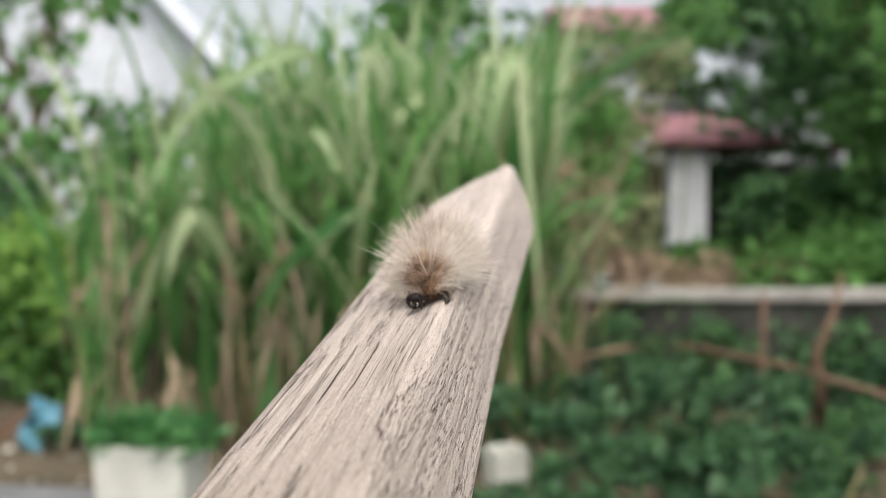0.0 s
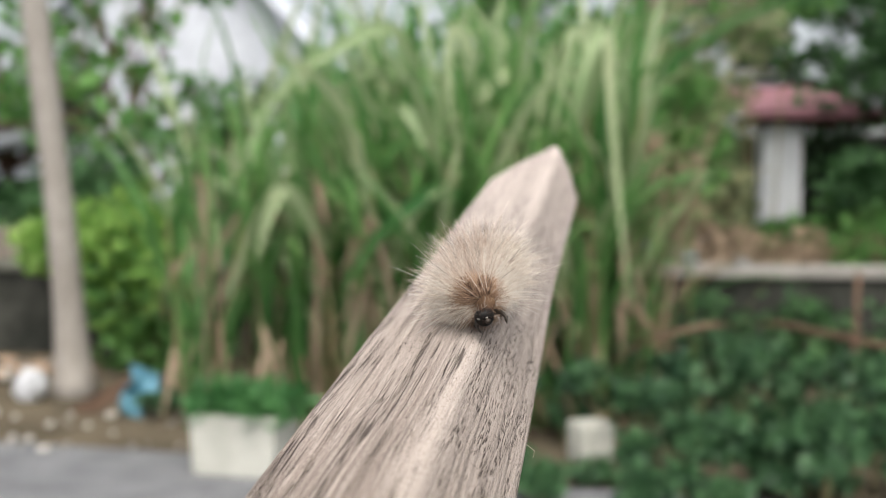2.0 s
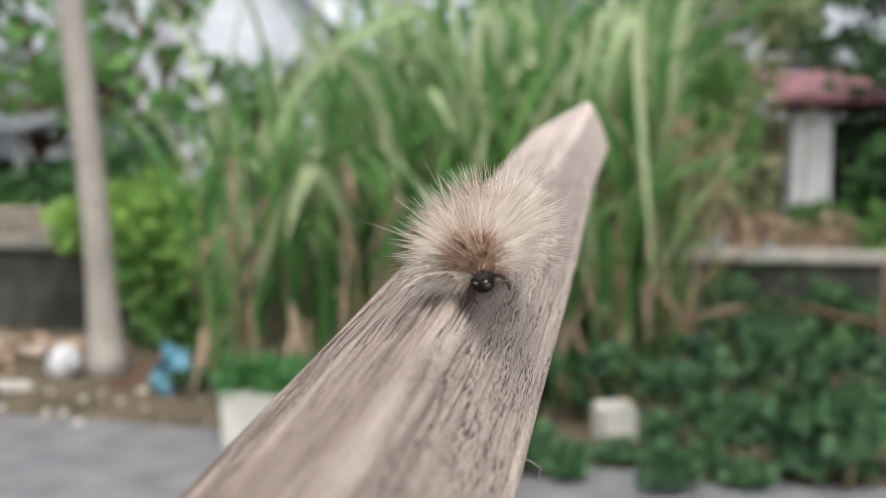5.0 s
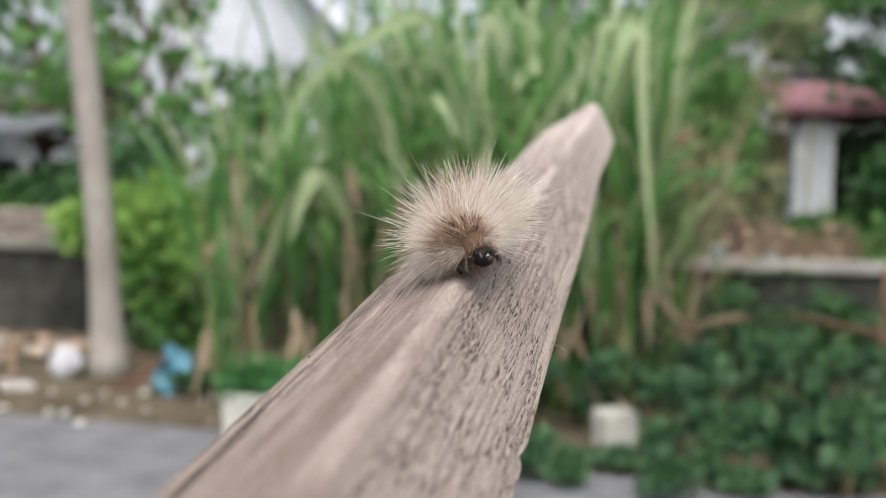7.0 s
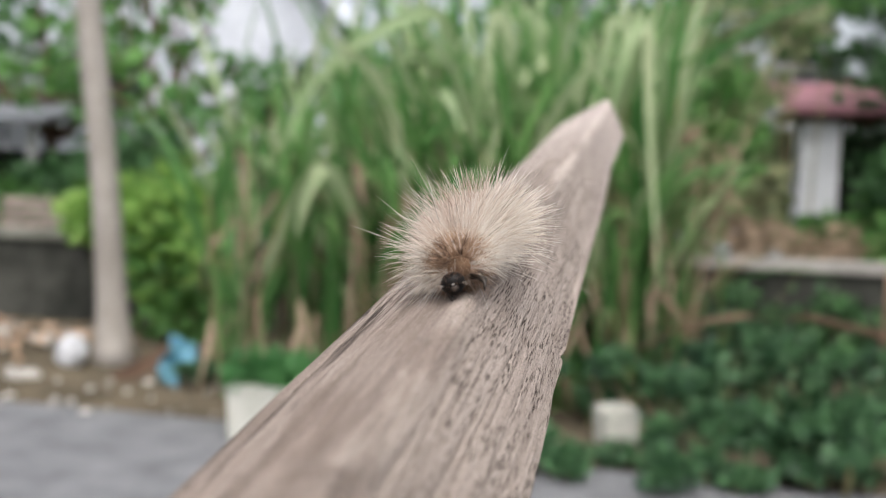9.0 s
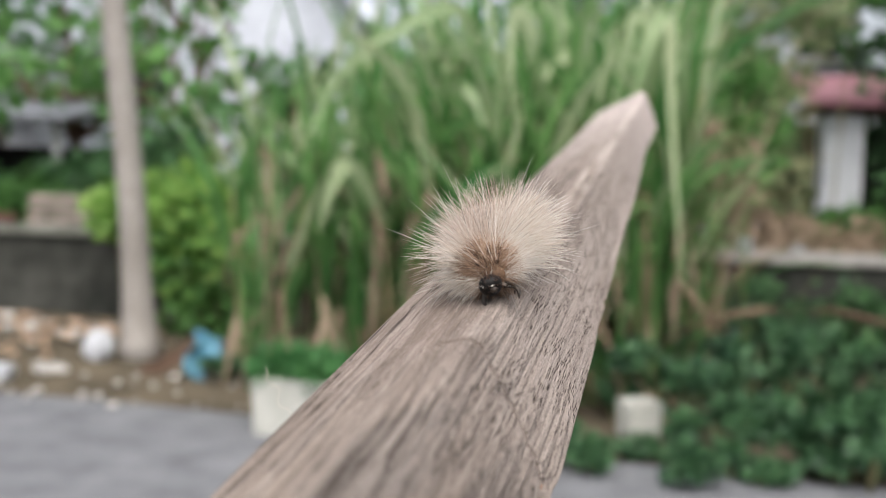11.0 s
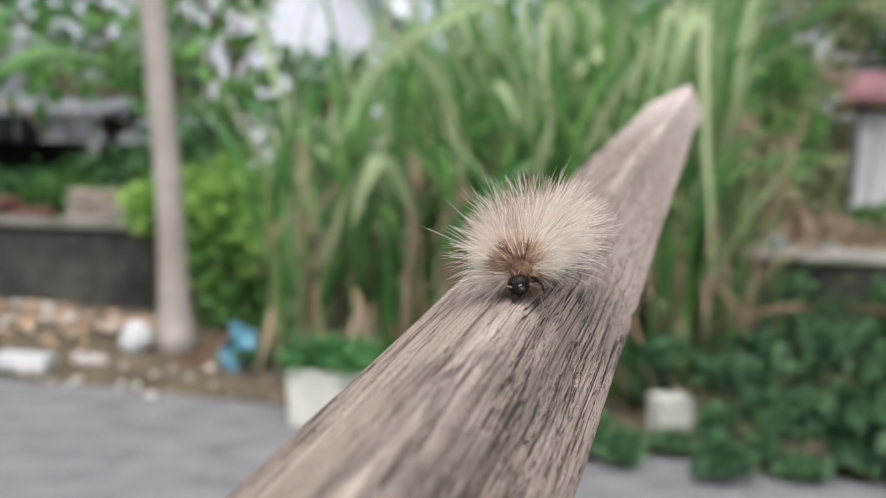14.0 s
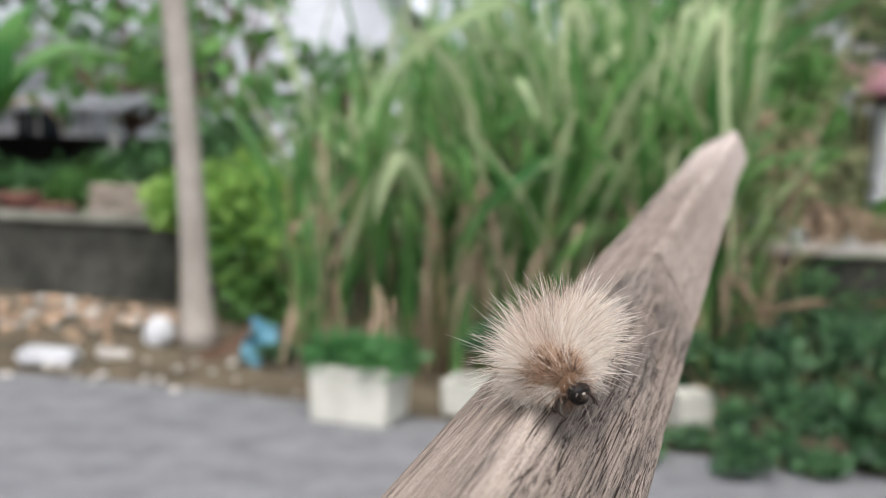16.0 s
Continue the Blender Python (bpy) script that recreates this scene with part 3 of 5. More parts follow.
def gate_house():
    """Small white pillared porch under a red roof."""
    e = empty("porch", 3.50, 13.2, 0)
    tagged(e, "white pillared porch under a faded red sheet roof", "porch")
    part("pillar", box_bm(-0.50, -0.25, 0, -0.02, 0.23, 2.30, 0.015), M_WHITE_LIT, e)
    part("pillar", box_bm(1.45, -0.2, 0, 1.75, 0.1, 2.30, 0.015), M_WHITE, e)
    # black sheets at the back and left of the pillar paint the porch's shade
    part("shade_back", box_bm(-0.8, 1.6, 0, 2.0, 1.75, 2.3), M_SHADE, e)
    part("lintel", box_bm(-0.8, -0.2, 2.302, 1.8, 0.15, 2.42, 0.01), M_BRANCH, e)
    part("dark_opening", box_bm(-0.79, 0.3, 0, -0.55, 0.36, 2.2, 0.01), M_SHADE, e)
    verts, faces = [], []
    n = 36
    for i in range(n + 1):
        a = -0.75 + 1.75 * i / n
        bz = 0.025 * (i % 2)
        for q, zz in ((-0.45, 2.42), (1.9, 3.05)):
            verts += [(a, q, zz + bz), (a, q, zz + bz - 0.05)]
    for i in range(n):
        o, p = 4 * i, 4 * i + 4
        faces += [(o, p, p + 2, o + 2), (o + 1, o + 3, p + 3, p + 1), (o, o + 1, p + 1, p), (o + 2, p + 2, p + 3, o + 3)]
    faces += [(0, 2, 3, 1), (4 * n, 4 * n + 1, 4 * n + 3, 4 * n + 2)]
    obj("roof", verts, faces, M_REDROOF, e, smooth=False)
    part("fascia", box_bm(-0.76, -0.5, 2.37, 1.02, -0.46, 2.46, 0.006), M_REDROOF, e)


gate_house()
house("white two-storey house with a red roof, half hidden by trees", 3.75, 21.0, 2.3, 4, 5.25, 0.8, M_WHITE, M_REDROOF, [(0.45, 4.3, 0.7, 0.9), (-0.55, 1.6, 0.7, 1.2), (0.5, 1.6, 0.7, 1.2)], along="x")
house("tall white gabled house seen through the leaves", -6.75, 21.0, 5.0, 6, 4.5, 2.7, M_WHITE, M_WHITE, [(-1.5, 3.2, 0.6, 0.9), (-1.3, 1.3, 0.8, 1.2), (1.2, 1.5, 0.8, 1.2)], along="y", over=0.35)
house("grey rendered house with a dark sheet roof", -11.2, 16.8, 5.2, 5, 2.5, 1.2, M_GREYWALL, M_GREYROOF, [(-1.6, 1.6, 0.9, 1.0), (0.2, 1.6, 0.9, 1.0), (1.7, 1.6, 0.8, 1.0)], along="x")


def carport():
    """Open lean-to; near-black sheets stand in for the shade under it."""
    e = empty("lean_to", -8.3, 11.6, 0, 6)
    tagged(e, "open lean-to with dark shade under its sheet roof", "shelter")
    part("shade_back", box_bm(-1.9, 1.4, 0, 1.9, 1.52, 1.65), M_SHADE, e)
    part("shade_side", box_bm(-1.9, -0.6, 0, -1.8, 1.398, 2.0), M_SHADE, e)
    for px in (-1.85, 0.0, 1.85):
        part("post", box_bm(px - 0.05, -0.75, 0, px + 0.05, -0.65, 1.93, 0.008), M_FRAME, e)
    v = [(-2.1, -1.0, 1.95), (2.1, -1.0, 1.95), (2.1, 1.7, 2.35), (-2.1, 1.7, 2.35)]
    v += [(a, b, c - 0.06) for a, b, c in v]
    obj("roof", v, [(0, 1, 2, 3), (7, 6, 5, 4), (0, 4, 5, 1), (1, 5, 6, 2), (2, 6, 7, 3), (3, 7, 4, 0)], M_GREYROOF, e, smooth=False)


carport()


# ---------------------------------------------------------------- trees and shrubs
def limb(rng, a, b, r0, r1, n=5, wob=0.08):
    a, b = np.array(a, float), np.array(b, float)
    pts = [a + (b - a) * s + (rng.normal(size=3) * wob * (0 < s < 1)) for s in np.linspace(0, 1, n)]
    return tube(pts, np.linspace(r0, r1, n), 8)


def tree(label, x, y, h, spread, count, leaf, mat, seed, base=0.3, trunk_r=0.12):
    rng = np.random.default_rng(seed)
    e = empty("tree", x, y, -0.02)
    tagged(e, label, "tree")
    fork = np.array((0.1, 0, h * base))
    pieces = [limb(rng, (0, 0, 0), fork, trunk_r, trunk_r * 0.7, 6, 0.03)]
    blobs = []
    for k in range(11):
        a = 2 * math.pi * k / 11 + rng.random() * 0.6
        r = spread * (0.35 + 0.6 * rng.random())
        top = np.array((math.cos(a) * r, math.sin(a) * r, h * (0.42 + 0.55 * rng.random())))
        pieces.append(limb(rng, fork, top, trunk_r * 0.5, 0.012, 6, 0.1))
        s = spread * (0.28 + 0.2 * rng.random())
        blobs.append((*top, s, s, s * 0.75))
        for j in range(2):
            q = top + rng.normal(size=3) * spread * 0.28
            q[2] = max(q[2], 0.5)
            pieces.append(limb(rng, fork + (top - fork) * 0.6, q, 0.02, 0.006, 4, 0.05))
            s2 = s * 0.65
            blobs.append((*q, s2, s2, s2 * 0.8))
    v, f = join(pieces)
    obj("trunk", v, f, M_BRANCH, e)
    v, f = leaf_cloud(rng, blobs, count, leaf, hollow=0.35)
    obj("crown", v, f, mat, e, smooth=False)
    return e


def shrub(label, x, y, z, blobs, count, leaf, mat, seed, name="shrub", category="shrub", stems=7):
    rng = np.random.default_rng(seed)
    e = empty(name, x, y, z)
    tagged(e, label, category)
    for k in range(stems):
        b = blobs[k % len(blobs)]
        p = np.array(b[:3]) + rng.normal(size=3) * 0.15 * np.array(b[3:])
        v, f = limb(rng, (b[0] * 0.6 + rng.normal() * 0.03, b[1] * 0.6 + rng.normal() * 0.03, -0.02), p, 0.009, 0.003, 4, 0.02)
        obj("stem", v, f, M_STALK, e)
    v, f = leaf_cloud(rng, blobs, count, leaf, hollow=0.3)
    obj("foliage", v, f, mat, e, smooth=False)
    return e


tree("dark leafy tree behind the wall", 6.0, 11.0, 5.2, 2.3, 9500, 0.16, M_TREE, 11, 0.25)
tree("dense green tree beside the porch", 5.0, 9.6, 4.4, 1.5, 5500, 0.13, M_TREE2, 12, 0.35, 0.07)
tree("dark tree far behind the porch", 7.3, 16.5, 7.0, 3.0, 12000, 0.22, M_TREE, 13, 0.3)
tree("tree with fresh green leaves by the white house", 0.8, 15.0, 5.0, 2.2, 6000, 0.18, M_TREE2, 14, 0.3)
tree("leafy tree beside the grey house", -7.6, 13.6, 4.6, 1.6, 300, 0.25, M_TREE2, 15, 0.4)
tree("tree rising behind the lean-to", -11.0, 13.2, 6.5, 2.6, 1100, 0.3, M_TREE, 16, 0.3)
tree("dark tree behind the gabled house", -1.2, 23.0, 4.2, 2.0, 5000, 0.22, M_TREE, 17, 0.3)

shrub("bright lime-green shrub leaning over the wall", -3.7, 7.6, 0, [(0, 0, 1.0, 0.36, 0.3, 0.28), (0.4, -0.1, 0.85, 0.36, 0.3, 0.34), (-0.2, 0.1, 0.9, 0.22, 0.2, 0.2)], 950, 0.12, M_LIME, 21)
shrub("lime-green shrub behind the palm trunk", -3.05, 7.45, 0, [(0, 0, 1.05, 0.34, 0.3, 0.32), (0.25, -0.1, 0.75, 0.25, 0.25, 0.4), (-0.1, -0.05, 0.55, 0.2, 0.25, 0.35)], 950, 0.12, M_LIME, 29)
# the creeper is added: its dark leaves stand in for shade under the coping
shrub("dark creeper added to deepen the shade on the wall", 2.1, 6.68, 0, [(-1.0, 0.1, 0.4, 0.4, 0.12, 0.3), (-0.3, 0.0, 0.4, 0.45, 0.12, 0.28), (0.5, -0.15, 0.38, 0.5, 0.12, 0.28), (1.3, -0.3, 0.36, 0.5, 0.12, 0.28)], 1500, 0.07, M_TREE, 30)
tree("loose light-green tree before the gabled house", -4.9, 11.8, 4.6, 1.7, 480, 0.27, M_TREE2, 18, 0.3, 0.07)
tree("dark young tree before the gabled house", -3.35, 10.4, 2.5, 0.8, 330, 0.15, M_TREE, 19, 0.35, 0.05)
shrub("loose green crown before the white house", 2.45, 11.8, 0, [(-0.5, 0, 3.5, 0.5, 0.4, 0.4), (0.2, 0, 3.3, 0.5, 0.4, 0.35), (0.6, 0.1, 3.8, 0.5, 0.4, 0.4), (-0.2, 0.1, 2.6, 0.3, 0.3, 0.3)], 700, 0.13, M_TREE2, 86, stems=8)
shrub("dark bushy plant under the lean-to", -8.6, 10.6, 0, [(-0.7, 0, 0.8, 0.5, 0.4, 0.5), (0.3, 0.2, 1.0, 0.5, 0.4, 0.5), (1.1, 0, 0.7, 0.4, 0.4, 0.5), (-0.1, 0, 1.6, 0.3, 0.3, 0.25)], 3000, 0.12, M_TREE, 81, stems=9)
shrub("dark leafy bush beside the brick stack", -6.6, 10.2, 0, [(0, 0, 0.8, 0.45, 0.4, 0.45), (0.7, 0.3, 1.1, 0.4, 0.35, 0.4), (1.5, 0.2, 1.3, 0.4, 0.4, 0.45)], 2600, 0.11, M_TREE, 82, stems=9)
shrub("tall dark bush behind the lime shrub", -3.6, 9.4, 0, [(0, 0, 0.9, 0.5, 0.4, 0.45), (0.7, 0.2, 1.1, 0.45, 0.4, 0.5), (-0.6, 0.1, 1.5, 0.3, 0.35, 0.35)], 2400, 0.11, M_TREE, 83, stems=9)
shrub("dark leafy bush beside the pillar", 4.05, 11.2, 0, [(-0.45, 0, 1.45, 0.32, 0.4, 0.45), (0.3, 0.1, 1.5, 0.5, 0.5, 0.45), (1.1, 0, 1.6, 0.6, 0.5, 0.7)], 3600, 0.12, M_TREE, 84, stems=10)
shrub("loose olive bush before the white house", 1.75, 10.4, 0, [(-0.5, 0, 1.5, 0.5, 0.4, 0.6), (0.1, 0, 2.2, 0.45, 0.4, 0.6), (-0.4, 0.1, 3.0, 0.6, 0.4, 0.5), (0.3, 0.2, 1.4, 0.3, 0.4, 0.5), (0.55, 0.1, 3.1, 0.35, 0.4, 0.35)], 1700, 0.10, M_OLIVE, 85, stems=14)
shrub("loose green shrub at the foot of the wall", -3.15, 7.3, 0, [(0, 0, 0.55, 0.35, 0.25, 0.3), (0.2, 0, 0.2, 0.3, 0.25, 0.25)], 480, 0.1, M_TREE2, 22)
shrub("bright green shrub behind the wall", 3.7, 7.9, 0, [(0, 0, 0.95, 0.6, 0.4, 0.42), (0.7, 0, 0.9, 0.5, 0.4, 0.4), (-0.45, 0.2, 0.75, 0.3, 0.3, 0.3)], 3200, 0.09, M_TREE2, 23)
shrub("green shrub at the foot of the porch", 4.4, 10.6, 0, [(0, 0, 0.9, 0.6, 0.5, 0.6), (0.8, 0.1, 0.8, 0.6, 0.5, 0.6)], 2600, 0.12, M_TREE2, 24)
shrub("leafy green shrub in front of the porch", 4.15, 11.4, 0, [(0, 0, 1.2, 0.75, 0.5, 0.7), (0.9, 0.1, 1.3, 0.8, 0.5, 0.75), (-0.6, 0, 0.75, 0.4, 0.4, 0.5), (-1.05, 0, 0.75, 0.42, 0.4, 0.42), (-1.5, 0.1, 0.7, 0.35, 0.4, 0.4)], 5000, 0.12, M_TREE2, 32, stems=10)
shrub("low brown and dry hedge behind the wall", 2.2, 8.7, 0, [(-0.4, 0, 0.75, 0.4, 0.3, 0.35), (0.2, 0, 0.72, 0.4, 0.3, 0.34), (0.8, 0, 0.72, 0.35, 0.3, 0.34)], 2200, 0.08, M_DRYLEAF, 33, stems=12)
shrub("low green hedge behind the wall", 3.3, 8.6, 0, [(-0.4, 0, 0.8, 0.4, 0.3, 0.4), (0.3, 0, 0.85, 0.5, 0.3, 0.42), (1.1, 0, 0.9, 0.5, 0.3, 0.45)], 3000, 0.08, M_TREE2, 34, stems=10)
shrub("lime-green shrub beside the lean-to", -5.9, 9.6, 0, [(0, 0, 0.9, 0.4, 0.4, 0.35), (-0.4, 0.2, 0.6, 0.4, 0.4, 0.4)], 1800, 0.09, M_TREE2, 25)


def grey_trunk():
    """Slender smooth trunk, flared at its foot, with a crown of long fronds far above."""
    rng = np.random.default_rng(31)
    e = empty("palm", -2.99, 6.2, -0.03)
    tagged(e, "slender smooth grey palm trunk flared at its foot", "palm")
    n = 30
    pts, rad = [], []
    for i in range(n + 1):
        z = 4.4 * i / n
        pts.append((-0.105 * z / 1.2 + 0.02 * math.sin(z * 1.3), 0.012 * math.sin(z * 2), z))
        rad.append(0.088 + 0.07 * math.exp(-z / 0.16) + 0.022 * math.exp(-z / 0.8) + 0.0015 * (i % 2))
    v, f = tube(pts, rad, 16)
    obj("trunk", v, f, M_BARK, e)
    top = np.array(pts[-1])
    for k in range(11):
        v, f = blade(top, k * 33 + 8 * rng.random(), 55 - 20 * rng.random(), 1.5 + 0.4 * rng.random(), 100, 0.16, 14, 0.5)
        obj("frond", v, f, M_BLADE, e)


grey_trunk()


# ---------------------------------------------------------------- sugar cane
def cane_plant(seed, stalks, height, droop, leaves=9):
    """One stool: stalks with nodes, long rising strap leaves that bend over at the tip, and dry hanging ones."""
    rng = np.random.default_rng(seed)
    e = empty("sugarcane", 0, 0, 0)
    for s in range(stalks):
        h = height * (0.8 + 0.35 * rng.random())
        bx, by = rng.normal() * 0.09, rng.normal() * 0.09
        lean = rng.normal(size=2) * 0.10 * h
        n = 14
        pts = [(bx + lean[0] * (i / n) ** 1.5, by + lean[1] * (i / n) ** 1.5, h * i / n) for i in range(n + 1)]
        rad = [0.012 * (1 - 0.4 * i / n) + (0.0018 if i % 2 else 0) for i in range(n + 1)]
        v, f = tube(pts, rad, 7)
        obj("stalk", v, f, M_STALK, e)
        for k in range(leaves):
            i = 4 + k
            low = 1 - k / (leaves - 1)
            v, f = blade(pts[min(i, n)], rng.random() * 360, 87 - 16 * low - 7 * rng.random(), 0.75 + 0.75 * rng.random(), droop * (0.3 + 1.2 * rng.random() ** 1.6) + 12 * low, 0.046 + 0.036 * rng.random(), 12, 0.3, rng.normal() * 45, rng.normal() * 14)
            obj("leaf", v, f, M_BLADE if rng.random() < 0.66 else M_BLADE_PALE, e)
        for k in range(3):
            v, f = blade((bx + rng.normal() * 0.05, by + rng.normal() * 0.05, 0.0), rng.random() * 360, 88 - 7 * rng.random(), 0.8 + 0.6 * rng.random(), 8 + 28 * rng.random(), 0.034 + 0.030 * rng.random(), 10, 0.3, rng.normal() * 40, rng.normal() * 12)
            obj("leaf", v, f, M_BLADE if rng.random() < 0.94 else M_DRYLEAF, e)
        for k in range(4):
            i = 3 + int(rng.random() * 10)
            v, f = blade(pts[i], rng.random() * 360, -35 - 45 * rng.random(), 0.3 + 0.55 * rng.random(), 40 * rng.random(), 0.036, 8, 0.6, rng.normal() * 120)
            obj("dry_leaf", v, f, M_DRYLEAF, e, "dry tan hanging leaf")
    return e


def strap(points, width):
    """A long leaf along a smooth curve through a few places."""
    p = [Vector(q) for q in points]
    p = [p[0] * 2 - p[1]] + p + [p[-1] * 2 - p[-2]]
    cs = []
    for i in range(1, len(p) - 2):
        for k in range(6):
            s = k / 6
            cs.append(0.5 * (2 * p[i] + (p[i + 1] - p[i - 1]) * s + (2 * p[i - 1] - 5 * p[i] + 4 * p[i + 1] - p[i + 2]) * s * s + (3 * p[i] - p[i - 1] - 3 * p[i + 1] + p[i + 2]) * s**3))
    cs.append(p[-2])
    verts, faces = [], []
    n = len(cs) - 1
    for i, c in enumerate(cs):
        d = (cs[min(i + 1, n)] - cs[max(i - 1, 0)]).normalized()
        side = d.cross(Vector((0.15, -1, 0.1))).normalized()
        w = width * 0.5 * min(1, 0.5 + 3 * i / n) * (1 - (i / n) ** 3) + 0.002
        up = side.cross(d) * w * 0.3
        verts += [c - side * w + up, c, c + side * w + up]
    for i in range(n):
        o = 3 * i
        faces += [(o, o + 1, o + 4, o + 3), (o + 1, o + 2, o + 5, o + 4)]
    return verts, faces


def cane_thicket():
    rng = random.Random(8)
    label = "tall green sugarcane with long leaves and dry stalks"
    tall = [tagged(cane_plant(40 + k, 3, 1.4 + 0.2 * (k % 3), 62), label, "sugarcane", "sugarcane in the thicket") for k in range(4)]
    short = [tagged(cane_plant(50 + k, 2, 1.45 + 0.25 * k, 45, 8), "young sugarcane with spreading green leaves", "sugarcane", "sugarcane in the thicket") for k in range(2)]
    count = 0
    for k in range(34):
        x = -1.22 + 1.72 * ((k * 0.618) % 1.0)
        y = min(5.4 + 1.3 * rng.random(), wall_y(x) - 0.3)
        m = pose(x, y, -0.01, rng.gauss(0, 3), rng.gauss(0, 4), rng.random() * 360)
        if k < 4:
            tall[k].matrix_basis = m
        else:
            copy_thing(tall[k % 4], m)
    for k in range(9):
        x = -2.15 + 0.95 * ((k * 0.618) % 1.0)
        y = min(5.5 + 1.2 * rng.random(), wall_y(x) - 0.3)
        m = pose(x, y, -0.01, rng.gauss(0, 3), rng.gauss(0, 4) - 4, rng.random() * 360)
        if k < 2:
            short[k].matrix_basis = m
        else:
            copy_thing(short[k % 2], m)
    # plants whose pale leaves hang over towards the road
    e = empty("sugarcane", -0.5, 5.3, 0)
    tagged(e, "sugarcane with pale leaves hanging towards the road", "sugarcane", "sugarcane in the thicket")
    for pts, w, mat in (
            ([(-0.60, 5.5, 1.7), (-0.72, 5.3, 2.2), (-1.04, 5.15, 2.08), (-1.33, 5.1, 1.84), (-1.57, 5.05, 1.36)], 0.075, M_BLADE_PALE),
            ([(-0.25, 5.45, 1.6), (-0.31, 5.25, 2.05), (-0.39, 5.2, 2.2), (-0.43, 5.2, 2.0), (-0.40, 5.2, 1.58)], 0.07, M_BLADE_PALE),
            ([(0.38, 5.4, 1.7), (0.33, 5.2, 2.1), (0.22, 5.1, 2.14), (0.185, 5.1, 1.95), (0.12, 5.1, 1.62)], 0.065, M_BLADE_PALE),
            ([(0.27, 5.4, 1.6), (0.32, 5.1, 2.05), (0.39, 5.0, 2.12), (0.42, 5.0, 1.66), (0.51, 5.0, 0.76)], 0.07, M_BLADE_PALE),
            ([(-0.2, 5.5, 1.1), (-0.43, 5.2, 1.34), (-0.66, 5.1, 1.22), (-0.84, 5.1, 1.03), (-0.99, 5.1, 0.78)], 0.08, M_BLADE),
            ([(-1.15, 5.5, 1.0), (-1.3, 5.25, 1.34), (-1.41, 5.2, 1.19), (-1.47, 5.2, 0.95)], 0.075, M_BLADE_PALE),
            ([(-1.15, 5.6, 1.6), (-1.01, 5.45, 1.94), (-0.7, 5.4, 2.0), (-0.45, 5.4, 1.88)], 0.05, M_BLADE_PALE),
            ([(0.55, 5.9, 1.6), (0.75, 5.8, 2.0), (1.1, 5.7, 2.27), (1.35, 5.7, 2.38), (1.65, 5.7, 2.44)], 0.036, M_BLADE),
            ([(0.32, 5.3, 1.75), (0.37, 5.0, 2.12), (0.31, 4.9, 2.04), (0.255, 4.87, 1.84), (0.22, 4.87, 1.66)], 0.075, M_BLADE_PALE),
            ([(-0.62, 5.5, 1.3), (-0.70, 5.3, 1.75), (-0.62, 5.2, 1.72), (-0.53, 5.15, 1.5)], 0.07, M_BLADE_PALE)):
        pts = [(a + 0.5, b - 5.3, c) for a, b, c in pts]
        bx, by, h = pts[0]
        v, f = tube([(bx + 0.04, by + 0.1, 0), (bx + 0.02, by + 0.05, h * 0.5), (bx, by, h + 0.03)], [0.016, 0.014, 0.009], 7)
        obj("stalk", v, f, M_STALK, e)
        v, f = strap(pts, w)
        obj("leaf", v, f, mat, e, "pale green arching leaf")
    # dry canes among the green
    d = empty("dry_cane", -1.0, 5.42, 0)
    tagged(d, "dry tan canes standing and leaning in the thicket", "dry cane")
    for x, z0, x1, z1, w in ((-1.20, 0, -1.20, 1.45, 0.022), (-1.86, 0, -1.84, 1.42, 0.018), (-0.93, 0, -0.90, 1.7, 0.018), (-1.38, 0, -1.50, 0.58, 0.020), (-1.46, 0, -1.40, 0.5, 0.018), (-1.7, 0, -1.76, 0.6, 0.016), (-1.98, 0, -2.02, 0.45, 0.016)):
        v, f = tube([(x + 1.0, 0, z0), ((x + x1) / 2 + 1.015, 0.02, (z0 + z1) / 2), (x1 + 1.0, 0, z1)], [w * 0.5, w * 0.48, w * 0.3], 7)
        obj("stalk", v, f, M_DRYSTEM, d)
        for k in range(2):
            v, f = blade((x1 + 1.0, 0, z1 * (1 - 0.25 * k)), rng.random() * 360, -50 - 20 * rng.random(), 0.3 + 0.2 * rng.random(), 30, 0.045, 8, 0.6, 60)
            obj("dry_leaf", v, f, M_DRYLEAF, d)


cane_thicket()


def reed(x, y, seed, height, count):
    """Loose clump of thin half-dry grass, its tips bent over."""
    rng = np.random.default_rng(seed)
    e = empty("reed_grass", x, y, 0)
    tagged(e, "tall thin half-dry grass drooping beside the cane", "grass", "dry grass beside the cane")
    for k in range(count):
        bx, by = rng.normal() * 0.13, rng.normal() * 0.10
        v, f = blade((bx, by, -0.02), rng.random() * 360, 89 - 6 * rng.random(), height * (0.6 + 0.5 * rng.random()), 15 + 120 * rng.random() ** 2, 0.014 + 0.022 * rng.random(), 14, 0.4, rng.normal() * 60, rng.normal() * 20)
        obj("leaf", v, f, (M_STALK, M_BLADE, M_REED, M_BLADE, M_STALK)[k % 5], e)


for gx, gy, gs, gh, gn in ((0.58, 5.75, 91, 2.1, 18), (0.72, 6.1, 92, 2.3, 16), (0.62, 6.5, 94, 2.6, 16), (0.88, 6.45, 95, 1.5, 8)):
    reed(gx, gy, gs, gh, gn)


